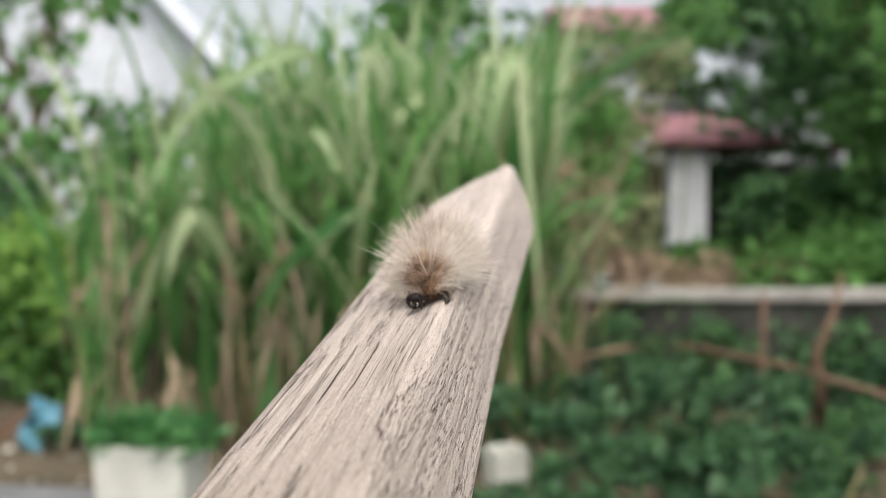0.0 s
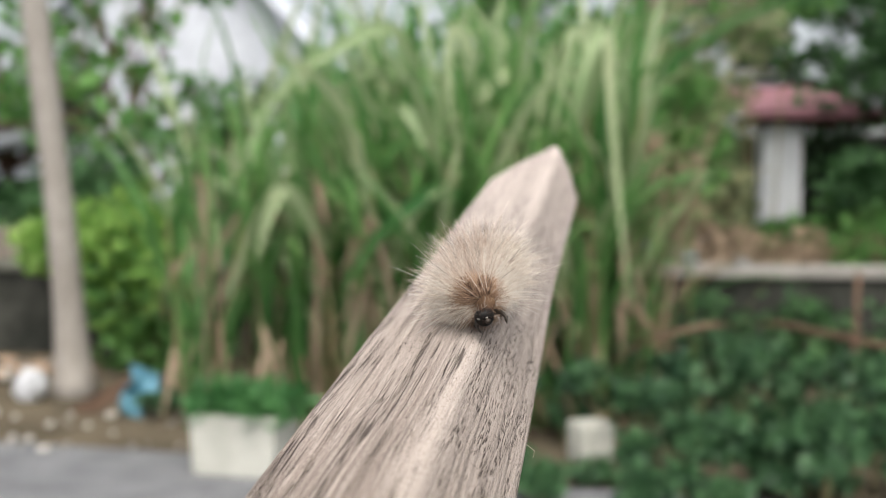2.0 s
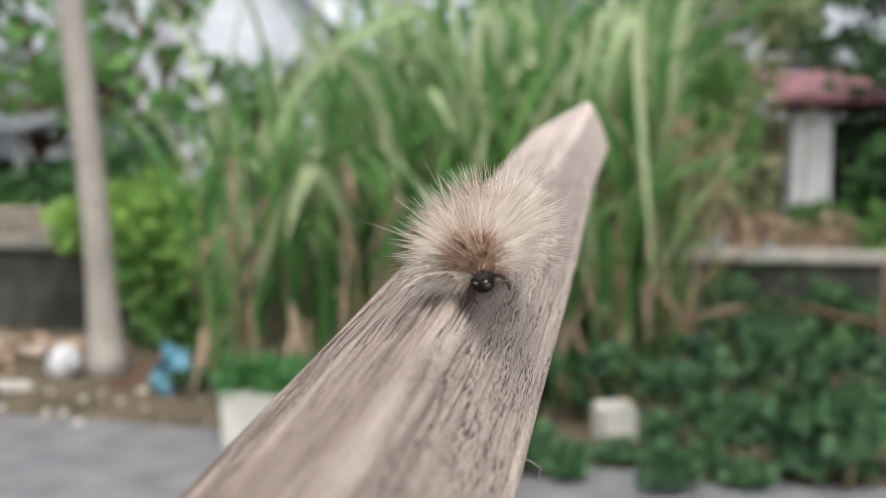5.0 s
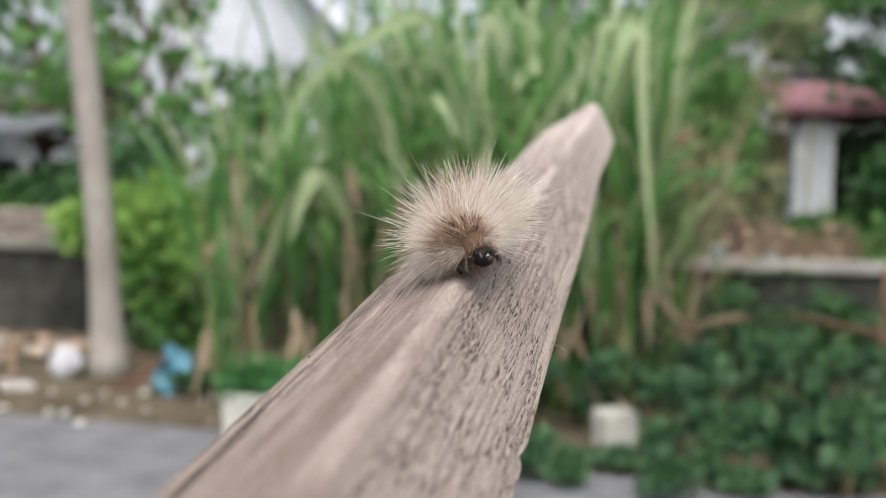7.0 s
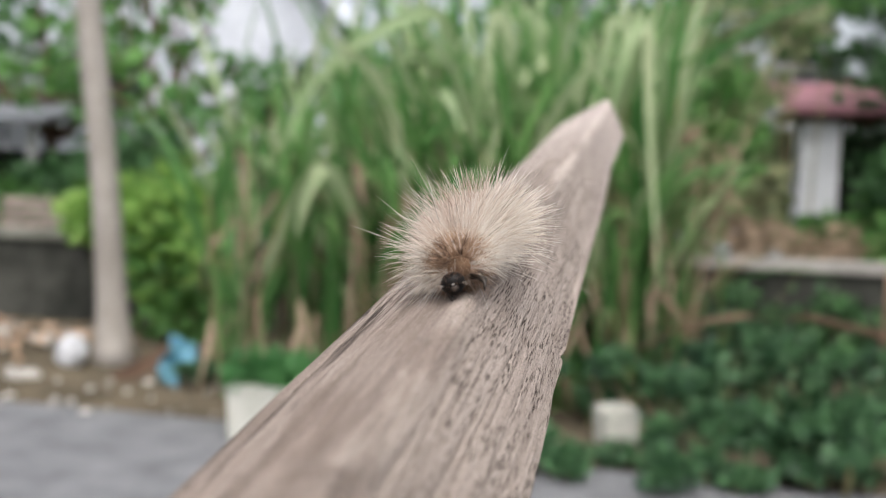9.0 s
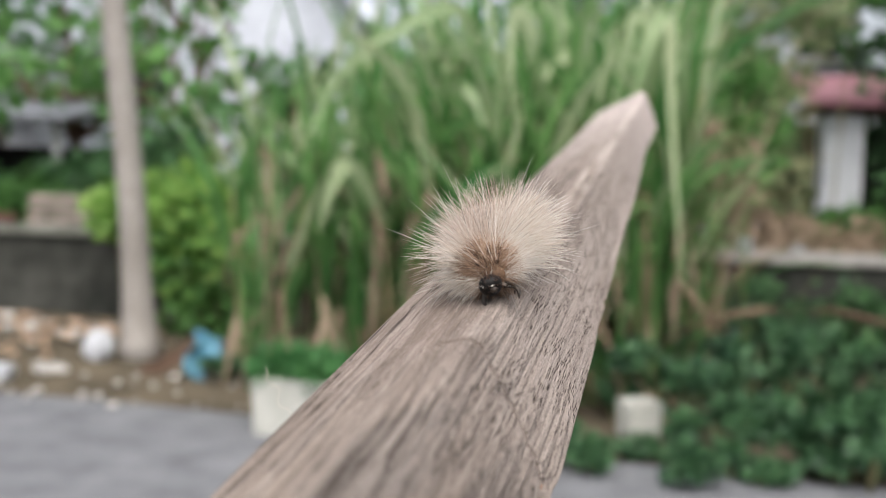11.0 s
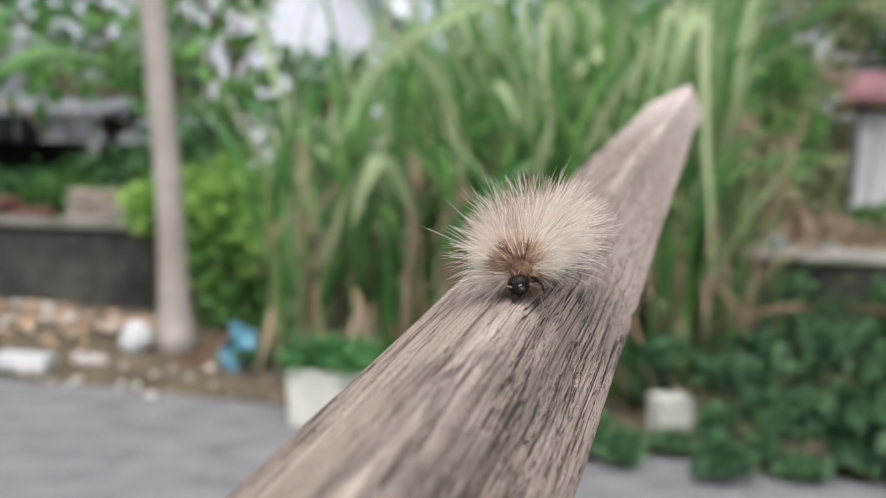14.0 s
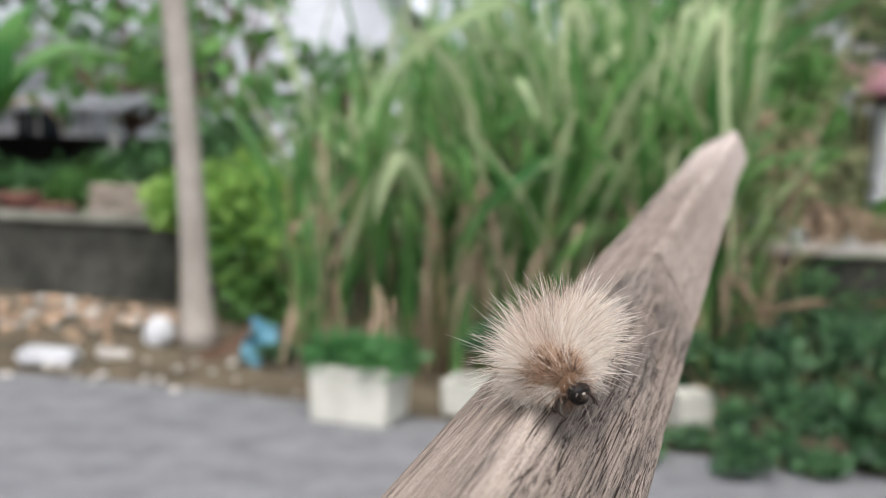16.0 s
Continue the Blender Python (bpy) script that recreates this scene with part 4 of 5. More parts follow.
# ---------------------------------------------------------------- planters, weeds and litter by the road
def foam_box(x, y, rz, w, d, h, plants, label, seed):
    """Open foam box with thick walls and a rolled rim, filled with soil."""
    e = empty("planter_box", x, y, 0.0, rz)
    tagged(e, label, "planter")
    t = 0.03
    bm = bmesh.new()
    outer = [(-w / 2, -d / 2), (w / 2, -d / 2), (w / 2, d / 2), (-w / 2, d / 2)]
    k = 0.94
    rings = [[bm.verts.new((a * k, b * k, 0)) for a, b in outer], [bm.verts.new((a, b, h)) for a, b in outer],
             [bm.verts.new((a * (1 - 2 * t / w), b * (1 - 2 * t / d), h)) for a, b in outer], [bm.verts.new((a * (k - 2 * t / w), b * (k - 2 * t / d), t)) for a, b in outer]]
    for r in range(3):
        for i in range(4):
            bm.faces.new((rings[r][i], rings[r][(i + 1) % 4], rings[r + 1][(i + 1) % 4], rings[r + 1][i]))
    bm.faces.new(rings[0][::-1])
    bm.faces.new(rings[3])
    bmesh.ops.recalc_face_normals(bm, faces=bm.faces[:])
    bmesh.ops.bevel(bm, geom=bm.edges[:], offset=0.008, segments=2, affect="EDGES")
    part("box", bm, M_FOAM, e)
    part("soil", box_bm(-w / 2 + t + 0.014, -d / 2 + t + 0.012, t + 0.01, w / 2 - t - 0.014, d / 2 - t - 0.012, h - 0.03, 0.006), M_SOIL, e)
    if plants:
        rng = np.random.default_rng(seed)
        p = empty("herb", x, y, h - 0.03, rz)
        tagged(p, "low bright green herbs spilling over a foam box", "herbs")
        blobs = [(-w / 2 + w * (i + 0.5) / 5, rng.normal() * 0.03, 0.06 + 0.02 * rng.random(), 0.11, d * 0.5, 0.09) for i in range(5)]
        v, f = leaf_cloud(rng, blobs, 1500, 0.05, hollow=0.2)
        obj("foliage", v, f, M_HERB, p, smooth=False)
        for b in blobs:
            v, f = limb(rng, (b[0], b[1], -0.02), (b[0], b[1], b[2] + 0.05), 0.004, 0.002, 3, 0.01)
            obj("stem", v, f, M_DRYSTEM, p)


foam_box(-1.335, 4.50, -8, 0.43, 0.32, 0.285, True, "white foam box planter with dirty sides on the road edge", 51)
foam_box(-0.75, 4.80, -8, 0.38, 0.28, 0.185, False, "dirty white foam box half hidden by the cane", 52)
foam_box(0.31, 4.83, 24, 0.185, 0.16, 0.19, False, "small dirty white foam box among the weeds", 53)


def weeds():
    rng = random.Random(6)
    lab = "clump of green leafy weeds beside the road"
    spots = [(-0.02, 4.3, 0.14), (0.66, 4.2, 0.16), (0.86, 4.35, 0.32), (1.14, 4.25, 0.34), (1.46, 4.36, 0.34), (0.75, 4.8, 0.5), (1.15, 4.95, 0.6), (1.55, 4.9, 0.5),
             (0.12, 5.2, 0.4), (0.95, 5.65, 0.55), (2.6, 5.7, 0.5), (-0.55, 5.3, 0.4), (-1.95, 5.6, 0.16), (-0.2, 5.25, 0.45), (0.45, 5.6, 0.62)]
    for k, (x, y, h) in enumerate(spots):
        blobs = [(rng.gauss(0, 0.17), rng.gauss(0, 0.12), h * (0.25 + 0.75 * rng.random()), 0.05 + 0.07 * rng.random(), 0.08, h * (0.06 + 0.09 * rng.random())) for _ in range(9)]
        tagged(shrub(lab, x, y, 0.0, blobs, 700, 0.058, M_WEED, 60 + k, "weed", "weeds", 6), group="weeds by the road")


weeds()
# dark weeds added over the soil to stand in for its shade
shrub("low dark weeds added to deepen the shade by the wall", 2.05, 5.1, 0, [(-0.2, 0, 0.14, 0.2, 0.15, 0.1), (0.2, 0.1, 0.2, 0.22, 0.15, 0.12), (0.6, -0.1, 0.16, 0.2, 0.15, 0.1), (1.0, 0.1, 0.2, 0.25, 0.15, 0.12)], 900, 0.07, M_TREE, 96, "weed", "weeds")
shrub("low dark weeds added to darken the shaded soil", 2.1, 4.6, 0, [(-0.25, 0, 0.08, 0.15, 0.12, 0.07), (0.3, 0.1, 0.1, 0.2, 0.12, 0.08)], 300, 0.06, M_TREE, 97, "weed", "weeds")


def pebble(rng, name, label, x, y, z, s, mat, cat, group):
    bm = bmesh.new()
    bmesh.ops.create_icosphere(bm, subdivisions=2, radius=1)
    off = Vector((rng.random() * 50, rng.random() * 50, 0))
    for v in bm.verts:
        v.co = v.co * (1 + 0.35 * noise.noise(v.co * 1.3 + off))
        v.co = Vector((v.co.x * s[0], v.co.y * s[1], v.co.z * s[2]))
    ob = part(name, bm, mat)
    ob.matrix_basis = pose(x, y, z, 0, 0, rng.random() * 360)
    tagged(ob, label, cat, group)
    return ob


def litter():
    rng = random.Random(12)
    for k in range(200):
        cx, cy = ((-4.1, 7.0), (-4.5, 6.6), (-3.6, 6.6), (-4.9, 7.3))[k % 4]
        x, y = cx + rng.gauss(0, 0.28), cy + rng.gauss(0, 0.3)
        if y > wall_y(x) - 0.2:
            y = wall_y(x) - 0.2 - 0.5 * rng.random()
        s = 0.018 + 0.042 * rng.random() ** 2
        pebble(rng, "rubble", "broken orange-brown rubble on the soil" if k % 3 else "broken grey rubble on the soil", x, y, 0.012 + 0.09 * max(0, 1 - math.hypot(x - cx, y - cy) / 0.6), (s, s * 0.8, s * 0.55), M_ORANGE if k % 3 else M_STONE, "rubble", "rubble heap")
    for k in range(64):
        x, y = -3.9 + rng.random() * 2.3, 4.75 + rng.random() ** 1.5 * 1.1
        s = 0.008 + 0.03 * rng.random() ** 2
        pebble(rng, "stone", "small grey stone at the road edge", x, y, 0.008, (s, s * 0.8, s * 0.6), M_STONE, "stone", "stones along the road edge")
    # crumpled white bag
    bm = bmesh.new()
    bmesh.ops.create_icosphere(bm, subdivisions=3, radius=1)
    for v in bm.verts:
        r = 1 + 0.28 * noise.noise(v.co * 2.2) + 0.12 * noise.noise(v.co * 6)
        v.co = Vector((v.co.x * 0.10 * r, v.co.y * 0.09 * r, max(-0.9, v.co.z) * 0.12 * r))
    b = part("bag", bm, M_PLASTIC)
    b.matrix_basis = pose(-3.17, 5.95, 0.105)
    tagged(b, "crumpled white plastic bag beside the trunk", "bag")
    # white foam slab and grey tray
    for x, y, z, w, d, h, m, lab, cat, rz in ((-3.55, 5.25, 0.045, 0.34, 0.22, 0.09, M_PLASTIC, "flat white foam tray lying on the roadside", "tray", 12), (-3.25, 5.5, 0.03, 0.2, 0.16, 0.06, M_STONE, "grey cement lump on the roadside", "rubble", 40)):
        o = part("tray" if cat == "tray" else "lump", box_bm(-w / 2, -d / 2, -h / 2, w / 2, d / 2, h / 2, 0.02), m)
        o.matrix_basis = pose(x, y, z, 0, 3, rz)
        tagged(o, lab, cat)
    # blue sack leaning on a rusty board
    bm = bmesh.new()
    bmesh.ops.create_grid(bm, x_segments=10, y_segments=14, size=0.5)
    for v in bm.verts:
        x, y = v.co.x * (0.15 + 0.06 * v.co.y) + 0.02 * math.sin(v.co.y * 9), v.co.y * 0.27
        v.co = Vector((x, 0.09 * noise.noise(Vector((x * 14, y * 14, 1))) + 0.05 * math.cos(v.co.x * 3), y))
    bmesh.ops.solidify(bm, geom=bm.faces[:], thickness=0.02)
    b = part("sack", bm, M_BLUE, smooth=True)
    b.matrix_basis = pose(-2.3, 5.58, 0.16, -14, 24, 12)
    tagged(b, "crumpled blue plastic sack leaning on a board", "sack")
    o = part("board", box_bm(-0.25, -0.012, -0.05, 0.25, 0.012, 0.05, 0.004), M_BRANCH)
    o.matrix_basis = pose(-2.5, 5.65, 0.12, 0, -30, 8)
    tagged(o, "short rusty brown board lying on the soil", "board")
    # fallen branch, stakes and a bent stem
    v, f = tube([(0.45, 5.45, 0.38), (0.7, 5.5, 0.53), (1.0, 5.5, 0.6), (1.4, 5.55, 0.6), (1.9, 5.5, 0.5), (2.6, 5.4, 0.30), (3.0, 5.35, 0.02)], [0.009, 0.014, 0.018, 0.020, 0.022, 0.024, 0.026], 8)
    tagged(obj("branch", v, f, M_BRANCH), "fallen brown branch arching over the weeds", "branch")
    v, f = tube([(1.70, 5.2, -0.02), (1.68, 5.18, 0.45), (1.70, 5.2, 0.92)], [0.016, 0.015, 0.013], 8)
    tagged(obj("stake", v, f, M_BRANCH), "thin upright wooden stake among the weeds", "stake")
    v, f = tube([(2.36, 6.1, -0.02), (2.33, 6.08, 0.35), (2.30, 6.05, 0.5), (2.42, 6.1, 0.72), (2.5, 6.15, 1.0)], [0.045, 0.035, 0.03, 0.022, 0.01], 8)
    tagged(obj("stump", v, f, M_BRANCH), "bent brown stem of a young tree by the wall", "stem")


litter()


def wall_pots():
    """Small white pots standing on and behind the coping."""
    for x, dy, z, r, h, lab in ((0.86, 0.0, 0.815, 0.06, 0.16, "small white plastic pot standing on the coping"), (1.12, 0.02, 0.815, 0.075, 0.12, "low white plastic bowl standing on the coping"), (1.48, 0.0, 0.815, 0.05, 0.10, "small white cup standing on the coping")):
        prof = [(r * 0.75, 0), (r, h * 0.9), (r * 1.08, h * 0.92), (r * 1.08, h), (r * 0.95, h), (r * 0.9, h * 0.85)]
        verts, faces = [], []
        for q, zz in prof:
            verts += [(q * math.cos(k * math.pi / 8), q * math.sin(k * math.pi / 8), zz) for k in range(16)]
        for i in range(len(prof) - 1):
            faces += [(i * 16 + k, i * 16 + (k + 1) % 16, (i + 1) * 16 + (k + 1) % 16, (i + 1) * 16 + k) for k in range(16)]
        faces += [tuple(range(16))[::-1], tuple(range((len(prof) - 1) * 16, len(prof) * 16))]
        o = obj("pot", verts, faces, M_PLASTIC)
        o.matrix_basis = pose(x, wall_y(x) + dy, z - 0.006)
        tagged(o, lab, "pot")


wall_pots()
shrub("dry brown twiggy shrub behind the wall", 1.0, 7.7, 0, [(0, 0, 1.25, 0.3, 0.3, 0.5), (0.3, 0.1, 1.0, 0.25, 0.3, 0.3), (-0.3, 0, 1.5, 0.3, 0.3, 0.5)], 1100, 0.09, M_DRYLEAF, 27, stems=14)
shrub("loose green and yellow shrub behind the wall", 1.1, 8.2, 0, [(0, 0, 1.6, 0.4, 0.3, 0.55), (0.25, 0.1, 1.9, 0.3, 0.3, 0.5), (-0.4, 0, 2.2, 0.45, 0.3, 0.5)], 1500, 0.10, M_TREE2, 28, stems=12)


def banana(x, y, seed):
    """Broad drooping leaves on a soft stem, some of them dead and brown."""
    rng = np.random.default_rng(seed)
    e = empty("banana_plant", x, y, 0)
    tagged(e, "banana plant with broad drooping leaves, some dead", "banana plant")
    v, f = tube([(0, 0, -0.02), (0.03, 0, 0.8), (0.0, 0, 1.7)], [0.09, 0.075, 0.05], 12)
    obj("stem", v, f, M_BRANCH, e)
    for k in range(9):
        dead = k in (2, 6)
        v, f = blade((0, 0, 1.6 + 0.02 * k), k * 40 + 10 * rng.random(), 40 if dead else 74 - 10 * rng.random(), 1.5 + 0.4 * rng.random(), 120 if dead else 95, 0.16 if dead else 0.36, 16, 0.35, 20)
        obj("leaf", v, f, M_DRYLEAF if dead else M_BLADE, e, "dead brown leaf" if dead else "")


banana(-6.5, 8.75, 5)


def brick_stack():
    """Pallet of old bricks behind the wall."""
    e = empty("brick_stack", -5.05, 8.75, 0.0, -8)
    tagged(e, "stack of old pale bricks behind the wall", "bricks")
    bm = box_bm(0, 0, 0, 0.21, 0.10, 0.062, 0.004)
    me = bpy.data.meshes.new("brick")
    bm.to_mesh(me)
    bm.free()
    me.materials.append(M_BRICK)
    rng = random.Random(3)
    for r in range(13):
        for c in range(3):
            b = new("brick", me)
            b.parent = e
            b.matrix_basis = pose(-0.33 + c * 0.222 + rng.gauss(0, 0.006), rng.gauss(0, 0.008), r * 0.083, 0, 0, rng.gauss(0, 4))


brick_stack()


def pots():
    for x, y, h, lab in ((-6.1, 8.75, 0.95, "tall dark red clay pot behind the wall"), (-5.75, 8.8, 0.85, "dark red clay pot with a small plant")):
        prof = [(0.12, 0), (0.16, 0.1), (0.2, h * 0.5), (0.18, h * 0.85), (0.22, h * 0.9), (0.22, h), (0.19, h), (0.17, h * 0.9)]
        verts, faces = [], []
        for r, z in prof:
            for k in range(16):
                verts.append((r * math.cos(k * math.pi / 8), r * math.sin(k * math.pi / 8), z))
        for i in range(len(prof) - 1):
            for k in range(16):
                faces.append((i * 16 + k, i * 16 + (k + 1) % 16, (i + 1) * 16 + (k + 1) % 16, (i + 1) * 16 + k))
        faces += [tuple(range(16))[::-1], tuple(range((len(prof) - 1) * 16, len(prof) * 16))]
        o = obj("pot", verts, faces, M_CLAY)
        o.matrix_basis = pose(x, y, 0)
        tagged(o, lab, "pot")


pots()


# ---------------------------------------------------------------- the held batten
Y_NEAR = -0.74


def section(y):
    """The batten's cross-section at y: top left, ridge, lower right, lower left."""
    k = -y / 0.3
    return [(-0.0009 - 0.0029 * y, -0.0007 * y), (0.018 + 0.0081 * y, 0.0015 * min(k, 1.4) + 0.0029 * max(0, 1 + y / 0.05) ** 2), (0.0173 - 0.0006 * y + 0.0019 * max(0, 1 + y / 0.09), -0.0125 + 0.0005 * y), (0.0004, -0.0130)]


def top_z(x, y):
    a, b = section(y)[0], section(y)[1]
    s = (x - a[0]) / (b[0] - a[0])
    return a[1] + (b[1] - a[1]) * min(max(s, 0), 1)


def groove(u, y):
    """Height of the weathered surface at u metres round the section and y along it: fibres, cracks and pores."""
    f = 0
    for s, a, st in ((520, 0.00012, 7), (1500, 0.00008, 12), (3600, 0.00004, 40)):
        f += a * noise.noise(Vector((u * s, y * st, s)))
    c = noise.noise(Vector((u * 900 + 0.6 * noise.noise(Vector((y * 40, u * 90, 2))), y * 16, 77)))
    f -= 0.0004 * max(0, abs(c) * -9 + 1) * max(0, 0.25 + noise.noise(Vector((u * 220, y * 30, 9))))
    return f


def batten():
    corners = [(0.0014, 8), (0.0022, 12), (0.0009, 8), (0.0014, 3)]
    counts = [96, 70, 10, 8]
    # rows along it, closer together at the crack, the worm holes and the chips
    along, y = [], Y_NEAR
    while y < 0:
        along.append((y - Y_NEAR) / -Y_NEAR)
        fine = -0.327 < y < -0.300 or abs(y + 0.3553) < 0.002 or abs(y + 0.371) < 0.002 or abs(y + 0.2622) < 0.003
        y += 0.00012 if abs(y + 0.318) < 0.0012 else 0.00022 if fine else 0.0013
    along.append(1.0)
    ny = len(along) - 1
    verts, faces = [], []
    for s in along:
        ybase = Y_NEAR + (0 - Y_NEAR) * s
        sec = [Vector((a, b)) for a, b in section(ybase)]
        pts = []
        u = 0.0
        for c in range(4):
            p, q, prev = sec[c], sec[(c + 1) % 4], sec[c - 1]
            r0, r1 = corners[c][0], corners[(c + 1) % 4][0]
            d = (q - p).normalized()
            # rounded corner at p
            din = (p - prev).normalized()
            a0, a1 = p - din * r0, p + d * r0
            for k in range(corners[c][1]):
                t = (k + 0.5) / corners[c][1]
                pts.append(a0 * (1 - t) ** 2 + p * 2 * t * (1 - t) + a1 * t * t)
            for k in range(counts[c]):
                t = (k + 0.5) / counts[c]
                pts.append(a1 + (q - d * r1 - a1) * t)
        n = len(pts)
        for k, p in enumerate(pts):
            t = (pts[(k + 1) % n] - pts[k - 1])
            nrm = Vector((-t.y, t.x))
            if nrm.length > 0:
                nrm.normalize()
            u += (p - pts[k - 1]).length if k else 0
            x, z = p.x, p.y
            # end: nearly square, its left corner worn round
            yend = 0.002 - (max(0, 0.0090 - x) ** 2) / 0.0085 - 0.6 * max(0, -0.004 - z)
            y = Y_NEAR + (yend - Y_NEAR) * s
            h = groove(u, y) if k < corners[0][1] + counts[0] + corners[1][1] + counts[1] + 8 else 0
            # chips out of the lower right edge, the worm hole and the oblique crack of the side face
            chip = math.exp(-((y + 0.2622) / 0.0011) ** 2 - ((z + 0.0119) / 0.0016) ** 2) * 0.0004 + math.exp(-((y + 0.319) / 0.0022) ** 2 - ((z + 0.0118) / 0.002) ** 2) * 0.00035
            hole = 0.0028 * math.exp(-(((y + 0.3557) / 0.0010) ** 2 + ((z + 0.0079) / 0.00038) ** 2) ** 2) if x > 0.014 else 0
            hole += 0.0008 * math.exp(-(((y + 0.371) / 0.0008) ** 2 + ((x - 0.0012) / 0.0004) ** 2) ** 2) if z > -0.003 else 0
            crack = 0
            if x > 0.012 and -0.0115 < z < 0.002:
                yc = -0.3182 + 0.0006 * noise.noise(Vector((z * 300, 3, 0))) - 0.6 * max(0, -0.0085 - z)
                crack = 0.0009 * math.exp(-((y - yc) / 0.00019) ** 2) * (0.6 + 0.4 * noise.noise(Vector((z * 900, 0, 0))))
                if y < yc:
                    h -= 0.00012 * math.exp((y - yc) / 0.012)
            wave = 0.0004 * noise.noise(Vector((u * 60, y * 14, 4)))
            o = h + wave - chip - hole - crack
            x, z = x + nrm.x * o, z + nrm.y * o
            if s > 0.985:
                q = (s - 0.985) / 0.015
                x, z = x + (0.009 - x) * 0.10 * q**3, z + (-0.006 - z) * 0.12 * q**3
            verts.append((x, y, z))
    for j in range(ny):
        for k in range(n):
            k2 = (k + 1) % n
            faces.append((j * n + k, (j + 1) * n + k, (j + 1) * n + k2, j * n + k2))
    # end grain
    for base, flip in ((0, False), (ny * n, True)):
        c = len(verts)
        ring = verts[base:base + n]
        verts.append((sum(v[0] for v in ring) / n, sum(v[1] for v in ring) / n + (0.001 if flip else -0.001), sum(v[2] for v in ring) / n))
        for k in range(n):
            k2 = (k + 1) % n
            faces.append((base + k, c, base + k2) if not flip else (base + k2, c, base + k))
    ob = obj("batten", verts, faces, M_WOOD)
    tagged(ob, "weathered grey-brown wooden batten with open grain and a worn end", "batten")
    # loose fibres and splinters on its edges
    rng = np.random.default_rng(9)
    pts = [(-0.0001 - 0.00016 * k + 0.0003 * math.sin(k * 1.9), -0.3218 + 0.00018 * k + 0.0003 * math.cos(k * 1.4), -0.0002 + 0.00052 * k) for k in range(9)]
    v, f = tube(pts, [0.000026] * 9, 5)
    obj("fibre", v, f, M_THREAD, ob, "thin pale loose fibre")
    for y, z in ((-0.232, -0.012), (-0.163, -0.0118), (-0.405, -0.013)):
        v, f = tube([(0.0166, y, z), (0.0176, y - 0.0006, z - 0.0004), (0.0181, y - 0.0005, z - 0.0012), (0.0179, y - 0.0014, z - 0.0016)], [0.00004, 0.000032, 0.000026, 0.00002], 4)
        obj("fibre", v, f, M_THREAD, ob, "thin pale loose fibre")
    for k in range(9):
        y = -0.317 - 0.014 * rng.random()
        z = -0.0085 - 0.0035 * rng.random()
        a = np.array((0.0163, y, z))
        v, f = tube([a, a + (0.0003, 0.0006, 0.0001), a + (0.0004, 0.0013 + 0.0006 * rng.random(), 0.0)], [0.0002, 0.00015, 0.00004], 5)
        obj("splinter", v, f, M_SPLINTER, ob, "small broken orange-brown splinter")
    return ob


BATTEN = batten()


def stick_pose(t):
    return pose(*glide(STICK_PATH, t))


# ---------------------------------------------------------------- the caterpillar
# seconds, metres along the batten and across it of the body behind the head, and sideways swing of the head
CRAWL = [(0, -0.1172, 0.0143, -0.0014), (0.5, -0.1319, 0.0156, 0.0028), (1, -0.1457, 0.0157, 0.0020), (1.5, -0.1543, 0.0154, 0.0007), (2, -0.1637, 0.0158, 0.0019),
         (2.5, -0.1740, 0.0148, 0.0010), (3, -0.1863, 0.0151, 0.0013), (3.5, -0.1947, 0.0160, -0.0009), (4, -0.2172, 0.0175, 0.0027), (5.2, -0.2322, 0.0164, 0.0019),
         (6.5, -0.2412, 0.0148, 0.0001), (7, -0.2530, 0.0147, 0.0036), (7.5, -0.2640, 0.0155, 0.0030), (8, -0.2683, 0.0155, 0.0010), (8.5, -0.2781, 0.0148, 0.0022),
         (9, -0.2844, 0.0138, 0.0010), (10.2, -0.2964, 0.0130, 0.0008), (11.5, -0.3162, 0.0136, 0.0024), (12, -0.3241, 0.0144, -0.0009), (12.5, -0.3370, 0.0149, 0.0036),
         (13, -0.3422, 0.0147, 0.0010), (13.5, -0.3489, 0.0142, 0.0010), (14, -0.3597, 0.0135, 0.0016), (14.5, -0.3673, 0.0131, -0.0010), (15, -0.3798, 0.0130, 0.0020),
         (15.5, -0.3868, 0.0136, -0.0011), (16, -0.4033, 0.0150, 0.0039)]
SEG, GAP = 11, 0.00185


